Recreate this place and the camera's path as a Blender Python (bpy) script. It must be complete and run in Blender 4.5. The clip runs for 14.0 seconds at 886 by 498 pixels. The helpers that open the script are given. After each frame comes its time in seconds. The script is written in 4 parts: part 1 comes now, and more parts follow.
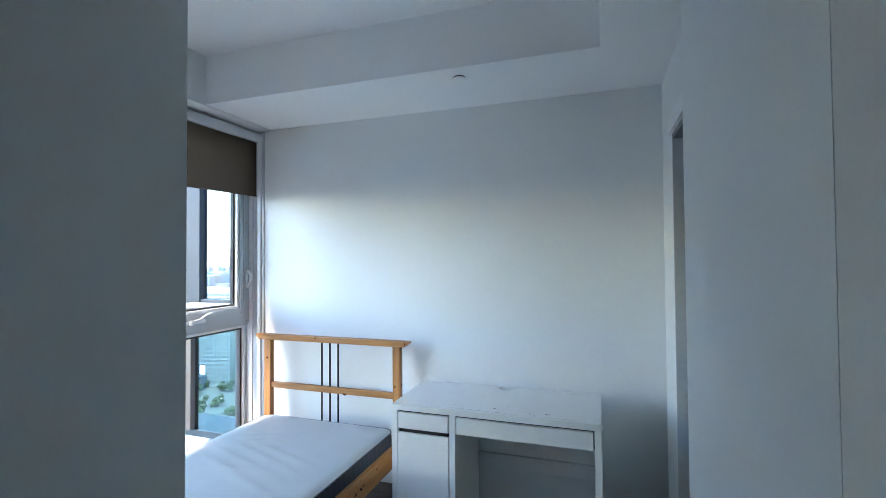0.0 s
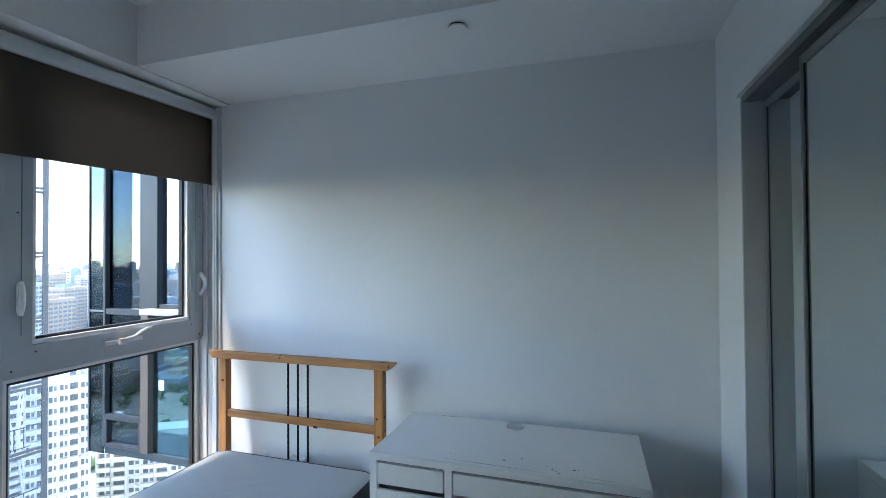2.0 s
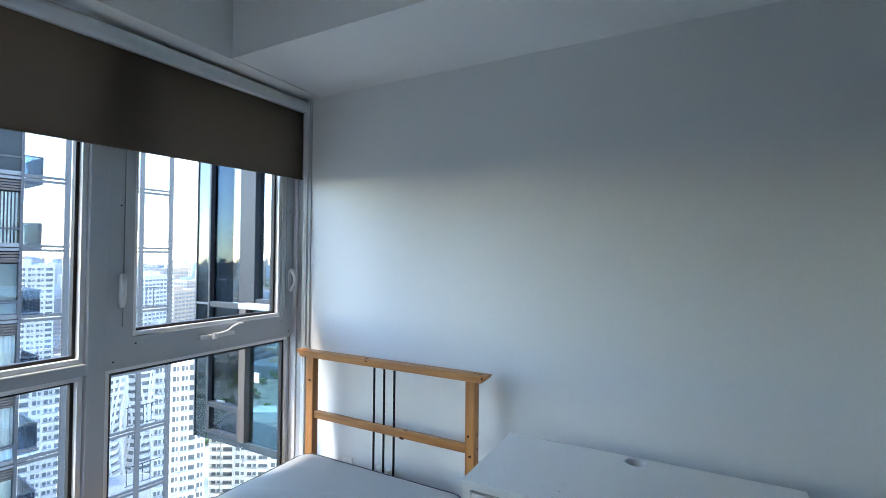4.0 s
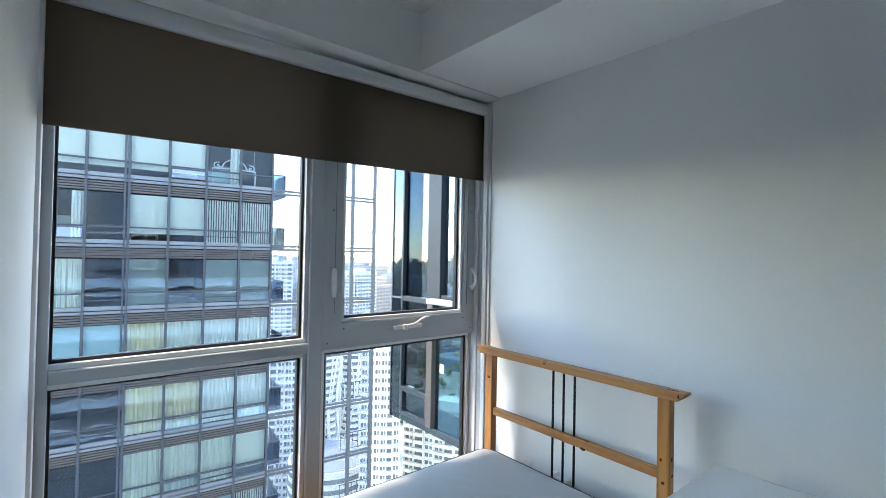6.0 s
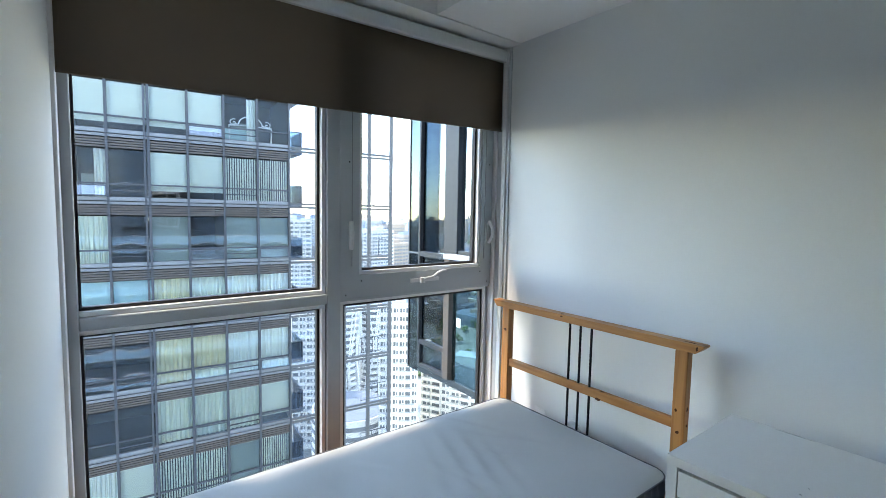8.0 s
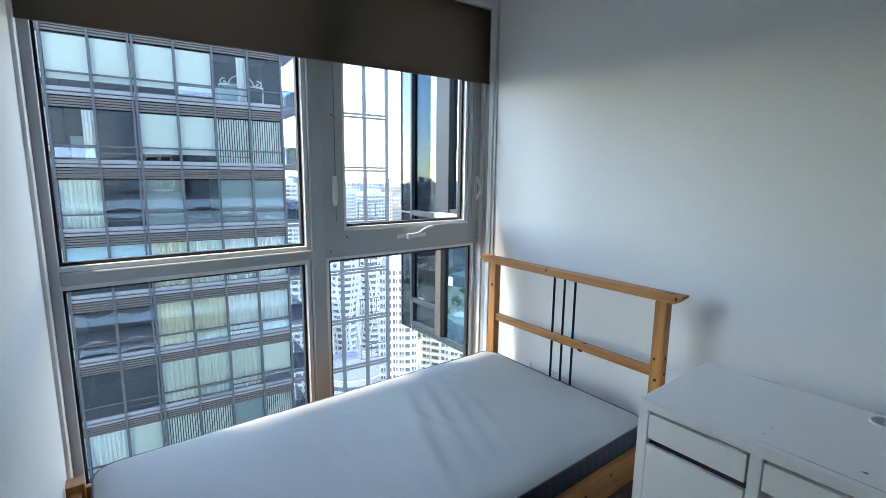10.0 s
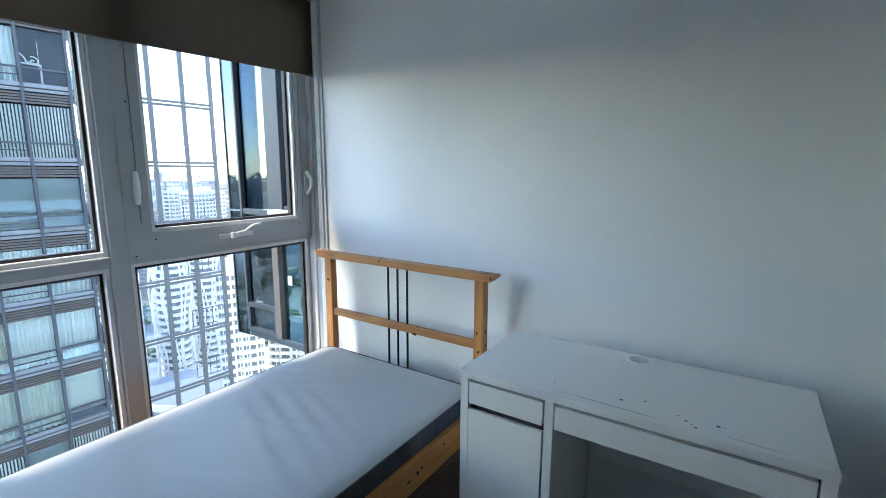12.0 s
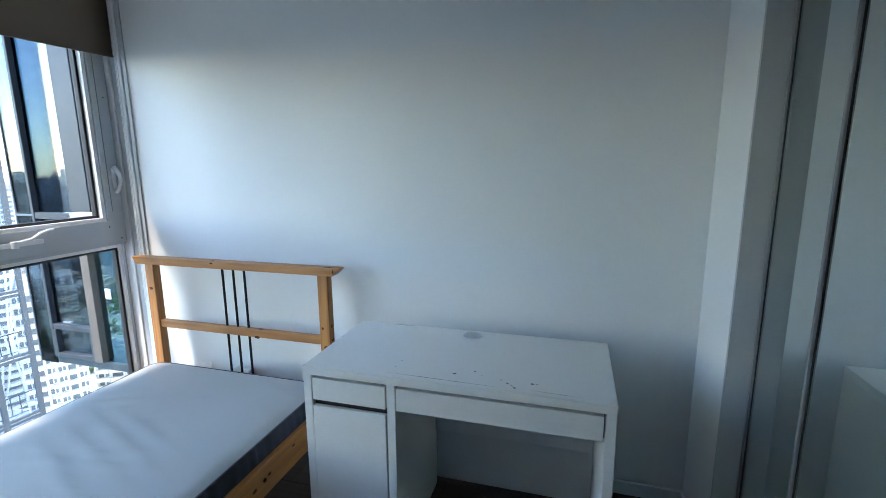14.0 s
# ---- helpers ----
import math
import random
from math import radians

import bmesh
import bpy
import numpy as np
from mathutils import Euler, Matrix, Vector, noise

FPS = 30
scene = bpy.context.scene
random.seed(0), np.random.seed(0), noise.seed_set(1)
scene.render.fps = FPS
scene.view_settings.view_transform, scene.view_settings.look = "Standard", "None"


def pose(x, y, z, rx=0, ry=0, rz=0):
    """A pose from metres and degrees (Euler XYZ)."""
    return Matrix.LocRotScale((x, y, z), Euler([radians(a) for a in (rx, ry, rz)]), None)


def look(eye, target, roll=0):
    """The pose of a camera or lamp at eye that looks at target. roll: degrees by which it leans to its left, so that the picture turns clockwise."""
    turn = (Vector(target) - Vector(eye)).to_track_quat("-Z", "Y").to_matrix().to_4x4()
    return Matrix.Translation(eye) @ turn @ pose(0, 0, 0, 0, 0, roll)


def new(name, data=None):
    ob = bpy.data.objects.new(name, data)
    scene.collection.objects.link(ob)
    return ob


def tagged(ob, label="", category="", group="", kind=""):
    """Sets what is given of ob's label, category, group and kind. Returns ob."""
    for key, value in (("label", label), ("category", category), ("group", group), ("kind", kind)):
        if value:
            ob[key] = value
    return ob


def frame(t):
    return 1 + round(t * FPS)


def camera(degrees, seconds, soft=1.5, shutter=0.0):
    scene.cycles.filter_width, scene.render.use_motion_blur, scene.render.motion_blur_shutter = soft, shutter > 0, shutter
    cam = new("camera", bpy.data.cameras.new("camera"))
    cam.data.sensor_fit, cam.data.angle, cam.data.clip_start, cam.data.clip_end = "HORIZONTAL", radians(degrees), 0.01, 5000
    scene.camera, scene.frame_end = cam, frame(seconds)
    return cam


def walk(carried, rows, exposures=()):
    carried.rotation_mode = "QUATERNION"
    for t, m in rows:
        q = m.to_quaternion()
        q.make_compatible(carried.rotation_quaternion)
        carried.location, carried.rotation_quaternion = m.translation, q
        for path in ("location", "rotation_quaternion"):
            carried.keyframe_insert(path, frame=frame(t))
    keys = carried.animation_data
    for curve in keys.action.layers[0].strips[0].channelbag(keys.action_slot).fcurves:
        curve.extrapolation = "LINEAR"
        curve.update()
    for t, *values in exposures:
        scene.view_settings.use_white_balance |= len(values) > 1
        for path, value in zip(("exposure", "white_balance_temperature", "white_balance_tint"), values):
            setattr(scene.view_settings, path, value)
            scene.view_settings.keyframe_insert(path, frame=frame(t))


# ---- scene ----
cam = camera(87.9, 14.0, 0.5)
PATH = [
    (0, (0.13, 0.143, 1.513), (-0.511, 2.037, 1.558), -0.4),
    (0.5, (0.074, 0.295, 1.501), (-0.571, 2.188, 1.553), -0.4),
    (1, (0.023, 0.444, 1.516), (-0.616, 2.339, 1.557), -0.4),
    (1.5, (-0.026, 0.596, 1.547), (-0.65, 2.496, 1.569), -0.6),
    (2, (-0.053, 0.69, 1.541), (-0.669, 2.593, 1.571), -0.4),
    (2.2, (-0.064, 0.73, 1.538), (-0.676, 2.634, 1.564), -0.5),
    (4.3, (-0.219, 0.935, 1.528), (-1.3, 2.618, 1.566), 0.8),
    (4.5, (-0.209, 0.949, 1.527), (-1.382, 2.568, 1.564), 0.9),
    (5, (-0.221, 0.951, 1.529), (-1.549, 2.447, 1.556), 1.0),
    (5.5, (-0.23, 0.956, 1.527), (-1.688, 2.324, 1.552), 1.0),
    (6, (-0.236, 0.948, 1.521), (-1.779, 2.22, 1.548), 1.1),
    (6.5, (-0.244, 0.945, 1.519), (-1.821, 2.175, 1.545), 1.1),
    (7, (-0.242, 0.953, 1.519), (-1.829, 2.169, 1.545), 1.1),
    (7.5, (-0.25, 0.951, 1.514), (-1.833, 2.173, 1.479), 1.0),
    (8, (-0.252, 0.96, 1.492), (-1.834, 2.174, 1.336), 1.1),
    (8.5, (-0.263, 0.95, 1.478), (-1.83, 2.166, 1.221), 1.1),
    (8.7, (-0.259, 0.95, 1.47), (-1.823, 2.164, 1.185), 1.1),
    (10.8, (-0.179, 1.049, 1.453), (-1.732, 2.264, 1.124), 0.5),
    (11, (-0.17, 1.045, 1.451), (-1.681, 2.317, 1.134), 0.6),
    (11.5, (-0.135, 1.054, 1.439), (-1.458, 2.52, 1.124), 0.6),
    (12, (-0.117, 1.039, 1.45), (-1.2, 2.686, 1.117), 0.3),
    (12.5, (-0.084, 1.039, 1.441), (-0.97, 2.798, 1.09), 0.3),
    (13, (-0.06, 1.047, 1.463), (-0.781, 2.871, 1.071), -0.2),
    (13.5, (-0.043, 1.043, 1.455), (-0.637, 2.913, 1.065), -0.1),
    (14, (-0.018, 1.052, 1.451), (-0.559, 2.943, 1.085), -0.4),
]
EXPOSURES = [(0.0, 4.42, 6880, 15.5), (1.0, 4.01, 6880, 15.5), (2.0, 3.63, 6780, 15.5), (4.5, 3.75, 7030, 15.0), (6.5, 3.71, 7480, 14.5), (8.5, 3.69, 7630, 14.5), (11.0, 3.72, 7230, 14.0), (12.5, 3.8, 7030, 13.5), (14.0, 3.91, 6830, 13.5)]
walk(cam, [(t, look(eye, target, roll)) for t, eye, target, roll in PATH], EXPOSURES)

# ---- world, sun ----
SUN_WAY = Vector((1.0, 1.1, -3.5)).normalized()
world = bpy.data.worlds.new("sky")
scene.world = world
world.use_nodes = True
wn = world.node_tree
sky = wn.nodes.new("ShaderNodeTexSky")
sky.sky_type = "NISHITA"
sky.sun_disc = False
sky.sun_elevation = math.asin(-SUN_WAY.z)
sky.sun_rotation = math.atan2(-SUN_WAY.x, -SUN_WAY.y)
sky.air_density, sky.dust_density, sky.ozone_density = 1.0, 0.15, 1.0
wn.links.new(sky.outputs["Color"], wn.nodes["Background"].inputs["Color"])
wn.nodes["Background"].inputs["Strength"].default_value = 0.15
sun = new("sun", bpy.data.lights.new("sun", "SUN"))
sun.data.energy, sun.data.angle, sun.data.color = 0.5, radians(3.0), (1.0, 0.96, 0.90)
sun.matrix_world = look((-20, -40, 60), Vector((-20, -40, 60)) + SUN_WAY)


# ---- materials ----
def material(name, color, rough=0.6, metal=0.0, vary=0.06, scale=6.0, grain=80.0, bump=0.05, spec=0.5, stretch=(1, 1, 1)):
    """A painted or plain surface with broad stains, fine grain and a slight relief."""
    m = bpy.data.materials.new(name)
    m.use_nodes = True
    n, l = m.node_tree.nodes, m.node_tree.links
    b = n["Principled BSDF"]
    b.inputs["Metallic"].default_value = metal
    b.inputs["Specular IOR Level"].default_value = spec
    co = n.new("ShaderNodeTexCoord")
    mp = n.new("ShaderNodeMapping")
    mp.inputs["Scale"].default_value = stretch
    l.new(co.outputs["Object"], mp.inputs["Vector"])
    big, fine = n.new("ShaderNodeTexNoise"), n.new("ShaderNodeTexNoise")
    big.inputs["Scale"].default_value, big.inputs["Detail"].default_value = scale, 5
    fine.inputs["Scale"].default_value, fine.inputs["Detail"].default_value = grain, 3
    l.new(mp.outputs["Vector"], big.inputs["Vector"])
    l.new(mp.outputs["Vector"], fine.inputs["Vector"])
    add = n.new("ShaderNodeMath")
    add.operation = "ADD"
    l.new(big.outputs["Fac"], add.inputs[0])
    l.new(fine.outputs["Fac"], add.inputs[1])
    ramp = n.new("ShaderNodeMapRange")
    ramp.inputs["From Min"].default_value, ramp.inputs["From Max"].default_value = 0.6, 1.4
    ramp.inputs["To Min"].default_value, ramp.inputs["To Max"].default_value = 1 - vary, 1 + vary
    l.new(add.outputs[0], ramp.inputs["Value"])
    mix = n.new("ShaderNodeVectorMath")
    mix.operation = "SCALE"
    mix.inputs[0].default_value = color
    l.new(ramp.outputs["Result"], mix.inputs["Scale"])
    l.new(mix.outputs["Vector"], b.inputs["Base Color"])
    rr = n.new("ShaderNodeMapRange")
    rr.inputs["To Min"].default_value, rr.inputs["To Max"].default_value = max(rough - 0.08, 0.02), min(rough + 0.08, 1)
    l.new(big.outputs["Fac"], rr.inputs["Value"])
    l.new(rr.outputs["Result"], b.inputs["Roughness"])
    if bump:
        bp = n.new("ShaderNodeBump")
        bp.inputs["Strength"].default_value, bp.inputs["Distance"].default_value = bump, 0.003
        l.new(fine.outputs["Fac"], bp.inputs["Height"])
        l.new(bp.outputs["Normal"], b.inputs["Normal"])
    return m


def wood(name, light, dark, rough, axis, knots=True, scale=1.0):
    """Wood with grain running along one axis ('x', 'y' or 'z'), rings and a few knots; pieces differ."""
    m = bpy.data.materials.new(name)
    m.use_nodes = True
    n, l = m.node_tree.nodes, m.node_tree.links
    b = n["Principled BSDF"]
    co, mp, info = n.new("ShaderNodeTexCoord"), n.new("ShaderNodeMapping"), n.new("ShaderNodeObjectInfo")
    mp.inputs["Scale"].default_value = {"x": (1.5, 22, 22), "y": (22, 1.5, 22), "z": (22, 22, 1.5)}[axis]
    off = n.new("ShaderNodeVectorMath")
    off.operation = "SCALE"
    off.inputs[0].default_value = (7, 5, 3)
    l.new(info.outputs["Random"], off.inputs["Scale"])
    l.new(off.outputs["Vector"], mp.inputs["Location"])
    l.new(co.outputs["Object"], mp.inputs["Vector"])
    grain = n.new("ShaderNodeTexNoise")
    grain.inputs["Scale"].default_value, grain.inputs["Detail"].default_value, grain.inputs["Distortion"].default_value = 1.6 * scale, 6, 0.8
    l.new(mp.outputs["Vector"], grain.inputs["Vector"])
    ramp = n.new("ShaderNodeValToRGB")
    ramp.color_ramp.elements[0].position, ramp.color_ramp.elements[1].position = 0.3, 0.68
    ramp.color_ramp.elements[0].color, ramp.color_ramp.elements[1].color = (*dark, 1), (*light, 1)
    l.new(grain.outputs["Fac"], ramp.inputs["Fac"])
    shade = n.new("ShaderNodeMapRange")
    shade.inputs["To Min"].default_value, shade.inputs["To Max"].default_value = 0.82, 1.12
    l.new(info.outputs["Random"], shade.inputs["Value"])
    tone = n.new("ShaderNodeVectorMath")
    tone.operation = "SCALE"
    l.new(ramp.outputs["Color"], tone.inputs[0])
    l.new(shade.outputs["Result"], tone.inputs["Scale"])
    last = tone.outputs["Vector"]
    if knots:
        vor = n.new("ShaderNodeTexVoronoi")
        km = n.new("ShaderNodeMapping")
        km.inputs["Scale"].default_value = {"x": (3.2, 9, 9), "y": (3.2, 3.2, 9), "z": (9, 9, 3.2)}[axis]
        l.new(off.outputs["Vector"], km.inputs["Location"])
        l.new(co.outputs["Object"], km.inputs["Vector"])
        l.new(km.outputs["Vector"], vor.inputs["Vector"])
        kr = n.new("ShaderNodeMapRange")
        kr.inputs["From Min"].default_value, kr.inputs["From Max"].default_value = 0.07, 0.15
        l.new(vor.outputs["Distance"], kr.inputs["Value"])
        mk = n.new("ShaderNodeMix")
        mk.data_type = "RGBA"
        mk.inputs["A"].default_value = (dark[0] * 0.3, dark[1] * 0.22, dark[2] * 0.2, 1)
        l.new(kr.outputs["Result"], mk.inputs["Factor"])
        l.new(last, mk.inputs["B"])
        last = mk.outputs["Result"]
    l.new(last, b.inputs["Base Color"])
    b.inputs["Roughness"].default_value = rough
    bp = n.new("ShaderNodeBump")
    bp.inputs["Strength"].default_value, bp.inputs["Distance"].default_value = 0.12, 0.002
    l.new(grain.outputs["Fac"], bp.inputs["Height"])
    l.new(bp.outputs["Normal"], b.inputs["Normal"])
    return m


def pane_glass(name, tint, gloss=1.45, extra=0.0, bow=0.0):
    """Thin window glass: clear, with a mirror share that grows towards grazing views."""
    m = bpy.data.materials.new(name)
    m.use_nodes = True
    n, l = m.node_tree.nodes, m.node_tree.links
    n.remove(n["Principled BSDF"])
    clear, shine, mix, fr = n.new("ShaderNodeBsdfTransparent"), n.new("ShaderNodeBsdfGlossy"), n.new("ShaderNodeMixShader"), n.new("ShaderNodeFresnel")
    clear.inputs["Color"].default_value = (*tint, 1)
    shine.inputs["Roughness"].default_value = 0.0
    fr.inputs["IOR"].default_value = gloss
    share = n.new("ShaderNodeMath")
    share.operation = "ADD"
    share.use_clamp = True
    share.inputs[1].default_value = extra
    l.new(fr.outputs[0], share.inputs[0])
    l.new(share.outputs[0], mix.inputs["Fac"])
    l.new(clear.outputs[0], mix.inputs[1])
    l.new(shine.outputs[0], mix.inputs[2])
    l.new(mix.outputs[0], n["Material Output"].inputs["Surface"])
    if bow:
        co, wave, bp = n.new("ShaderNodeTexCoord"), n.new("ShaderNodeTexNoise"), n.new("ShaderNodeBump")
        wave.inputs["Scale"].default_value, wave.inputs["Detail"].default_value = 0.9, 1
        bp.inputs["Strength"].default_value, bp.inputs["Distance"].default_value = 1.0, bow
        l.new(co.outputs["Object"], wave.inputs["Vector"])
        l.new(wave.outputs["Fac"], bp.inputs["Height"])
        l.new(bp.outputs["Normal"], shine.inputs["Normal"])
    return m


def mirror_glass(name, tint):
    m = material(name, tint, 0.03, 1.0, 0.01, bump=0)
    b = m.node_tree.nodes["Principled BSDF"]
    for k in list(b.inputs["Roughness"].links):
        m.node_tree.links.remove(k)
    b.inputs["Roughness"].default_value = 0.015
    return m


PAINT = material("wall_paint", (0.76, 0.77, 0.755), 0.75, vary=0.02, scale=1.5, grain=220, bump=0.06, spec=0.18)
# darker and warmer than wall_paint, for the entry's east wall
HALL_TONE = material("hall_tone", (0.66, 0.655, 0.625), 0.7, vary=0.02, scale=1.5, grain=220, bump=0.06, spec=0.18)
CEIL = material("ceiling_paint", (0.83, 0.83, 0.82), 0.8, vary=0.02, scale=1.2, grain=260, bump=0.08, spec=0.2)
TRIM = material("trim_paint", (0.74, 0.75, 0.75), 0.35, vary=0.02, grain=60, bump=0.02)
ALU = material("window_aluminium", (0.47, 0.495, 0.515), 0.38, 0.0, 0.03, grain=150, bump=0.02)
ALU_WHITE = material("bead_white", (0.80, 0.81, 0.82), 0.35, 0.0, 0.02, bump=0.01)
SEAM = material("frame_seam", (0.22, 0.23, 0.24), 0.5, vary=0.1, bump=0)
GASKET = material("black_gasket", (0.012, 0.012, 0.014), 0.6, vary=0.1, bump=0)
HANDLE = material("handle_enamel", (0.76, 0.77, 0.77), 0.3, vary=0.02, bump=0)
BLIND = material("blind_fabric", (0.155, 0.126, 0.100), 0.9, vary=0.03, scale=3, grain=900, bump=0.25, spec=0.1)
HEADRAIL = material("headrail_enamel", (0.66, 0.68, 0.70), 0.25, vary=0.02, bump=0.01)
DESK = material("desk_foil", (0.77, 0.76, 0.715), 0.32, vary=0.03, scale=3, grain=120, bump=0.03)
DESK_BACK = material("desk_back_board", (0.66, 0.67, 0.66), 0.5, vary=0.05, scale=3, bump=0.03)
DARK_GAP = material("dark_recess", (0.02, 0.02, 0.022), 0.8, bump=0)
CHIP = material("chipped_board", (0.10, 0.085, 0.07), 0.9, vary=0.3, scale=60, bump=0.1)
MATT = material("mattress_ticking", (0.385, 0.39, 0.365), 0.5, vary=0.05, scale=5, grain=500, bump=0.15, spec=0.3)
MATT_SIDE = material("mattress_border", (0.055, 0.058, 0.066), 0.9, vary=0.15, scale=9, grain=300, bump=0.2)
PIPE = material("mattress_piping", (0.07, 0.075, 0.085), 0.8, vary=0.1, bump=0.05)
PINE_X = wood("pine_along_x", (0.51, 0.225, 0.062), (0.34, 0.125, 0.030), 0.4, "x", knots=False)
PINE_Y = wood("pine_along_y", (0.51, 0.225, 0.062), (0.34, 0.125, 0.030), 0.4, "y", knots=False)
PINE_Z = wood("pine_along_z", (0.48, 0.21, 0.058), (0.32, 0.118, 0.028), 0.4, "z", knots=False)
LAMINATE = wood("dark_laminate", (0.075, 0.045, 0.030), (0.035, 0.02, 0.014), 0.4, "x", knots=False, scale=1.4)
BLACK_STEEL = material("black_steel", (0.006, 0.006, 0.007), 0.55, 0.0, 0.05, bump=0.02, spec=0.2)
PLASTIC = material("white_plastic", (0.82, 0.82, 0.80), 0.35, vary=0.01, bump=0)
GLASS = pane_glass("window_glass", (0.93, 0.96, 0.96), 1.17)
MIRROR = mirror_glass("closet_mirror", (0.62, 0.68, 0.68))
CHROME = material("door_profile", (0.30, 0.31, 0.32), 0.4, 0.4, 0.03, bump=0.01)


# ---- builders ----
def shape(name, bm, mat, parent=None, label="", kind="", smooth=False):
    """One mesh object from a bmesh; under a thing when parent is given."""
    me = bpy.data.meshes.new(name)
    bmesh.ops.recalc_face_normals(bm, faces=bm.faces)
    if smooth:
        for f in bm.faces:
            f.smooth = True
    bm.to_mesh(me)
    bm.free()
    me.materials.append(mat)
    ob = new(name, me)
    if parent:
        ob.parent = parent
    return tagged(ob, label, kind=kind)


def part(name, bm, mat, parent, label=""):
    return shape(name, bm, mat, parent, label)


def thing(name, label, category, at=(0, 0, 0), turn=0.0, group="", kind=""):
    ob = new(name)
    ob.empty_display_size = 0.1
    ob.matrix_world = pose(*at, 0, 0, turn)
    return tagged(ob, label, category, group, kind)


def add_box(bm, lo, hi, bevel=0.0, segments=2):
    c = [(a + b) / 2 for a, b in zip(lo, hi)]
    d = [max(abs(b - a), 1e-5) for a, b in zip(lo, hi)]
    made = bmesh.ops.create_cube(bm, size=1.0, matrix=Matrix.LocRotScale(c, None, d))
    if bevel > 0:
        edges = list({e for v in made["verts"] for e in v.link_edges})
        bmesh.ops.bevel(bm, geom=edges, offset=bevel, segments=segments, profile=0.5, affect="EDGES", clamp_overlap=True)
    return bm


def box(lo, hi, bevel=0.0, segments=2):
    return add_box(bmesh.new(), lo, hi, bevel, segments)


def add_tube(bm, points, radius, sides=8, closed=False):
    """A round bar along points."""
    pts = [Vector(p) for p in points]
    rings = []
    for i, p in enumerate(pts):
        a = pts[i - 1] if i else (pts[-1] if closed else p)
        b = pts[(i + 1) % len(pts)] if (i + 1 < len(pts) or closed) else p
        way = (b - a).normalized()
        side = way.cross(Vector((0.31, 0.17, 0.93)))
        if side.length < 1e-3:
            side = way.cross(Vector((1, 0, 0)))
        side.normalize()
        up = way.cross(side)
        rings.append([bm.verts.new(p + radius * (math.cos(k * math.tau / sides) * side + math.sin(k * math.tau / sides) * up)) for k in range(sides)])
    pairs = list(zip(rings, rings[1:])) + ([(rings[-1], rings[0])] if closed else [])
    for r, q in pairs:
        for k in range(sides):
            bm.faces.new((r[k], r[(k + 1) % sides], q[(k + 1) % sides], q[k]))
    if not closed:
        bm.faces.new(rings[0])
        bm.faces.new(rings[-1])
    return bm


def tube(points, radius, sides=8, closed=False):
    return add_tube(bmesh.new(), points, radius, sides, closed)


def prism(outline, axis, lo, hi, bevel=0.0):
    """Extrudes an outline of two-number points along an axis: x gives (y, z), y gives (x, z), z gives (x, y)."""
    bm = bmesh.new()
    put = {"x": lambda u, v, w: (w, u, v), "y": lambda u, v, w: (u, w, v), "z": lambda u, v, w: (u, v, w)}[axis]
    a = [bm.verts.new(put(u, v, lo)) for u, v in outline]
    b = [bm.verts.new(put(u, v, hi)) for u, v in outline]
    bm.faces.new(a)
    bm.faces.new(b)
    n = len(outline)
    for i in range(n):
        bm.faces.new((a[i], a[(i + 1) % n], b[(i + 1) % n], b[i]))
    if bevel:
        bmesh.ops.bevel(bm, geom=list(bm.edges), offset=bevel, segments=2, profile=0.5, affect="EDGES", clamp_overlap=True)
    return bm


def disc(center, radius, height, sides=24, bevel=0.0):
    bm = bmesh.new()
    bmesh.ops.create_cone(bm, cap_ends=True, segments=sides, radius1=radius, radius2=radius, depth=height, matrix=Matrix.Translation(center))
    if bevel:
        bmesh.ops.bevel(bm, geom=[e for e in bm.edges if len(e.link_faces) == 2 and e.calc_face_angle() > 1], offset=bevel, segments=2, profile=0.5, affect="EDGES")
    return bm


def structure(name, lo, hi, mat, label="", category=""):
    ob = shape(name, box(lo, hi), mat)
    return tagged(ob, label, category, kind="structure")


# ---- the room's shell ----
FAR, SOUTH, WIN, CLOSET = 3.02, 0.868, -2.46, 0.485
CEILING, DROP = 2.81, 2.505

structure("wall_north", (-2.52, FAR, -0.3), (1.32, FAR + 0.15, 3.0), PAINT, "plain white painted wall behind bed and desk", "wall")
tagged(shape("wall_south", prism([(-2.52, SOUTH), (-0.663, 0.860), (-0.663, 0.740), (-2.52, 0.740)], "z", -0.3, CEILING), PAINT), "white painted wall beside the window", "wall", kind="structure")
structure("wall_hall_west", (-0.783, -1.30, -0.3), (-0.663, 0.740, CEILING), PAINT, "white painted wall of the entry", "wall")
structure("wall_hall_south", (-0.79, -1.42, -0.3), (1.32, -1.30, CEILING), PAINT, "white painted end wall of the entry", "wall")
structure("wall_hall_east", (0.3155, -1.30, -0.3), (0.52, 0.605, DROP), HALL_TONE, "white painted wall of the entry", "wall")
structure("wall_closet_back", (1.20, 0.605, -0.3), (1.32, FAR, DROP), PAINT, "white painted wall behind the closet", "wall")
structure("wall_closet_end", (0.315, 0.605, 0.0), (1.20, 1.30, DROP), PAINT, "white painted wall beside the closet", "wall")
structure("wall_closet_north", (CLOSET, 2.677, 0.0), (1.20, FAR, DROP), PAINT, "white painted return wall of the closet", "wall")
structure("wall_closet_head", (CLOSET, 1.30, 2.132), (0.60, 2.677, DROP), PAINT, "white painted wall above the closet doors", "wall")
structure("wall_window_head", (-2.62, SOUTH, 2.498), (-2.215, FAR, CEILING), PAINT, "white painted wall above the window", "wall")
structure("wall_window_curb", (-2.62, SOUTH, -0.3), (-2.36, FAR, 0.10), PAINT, "low curb under the tall window", "wall")
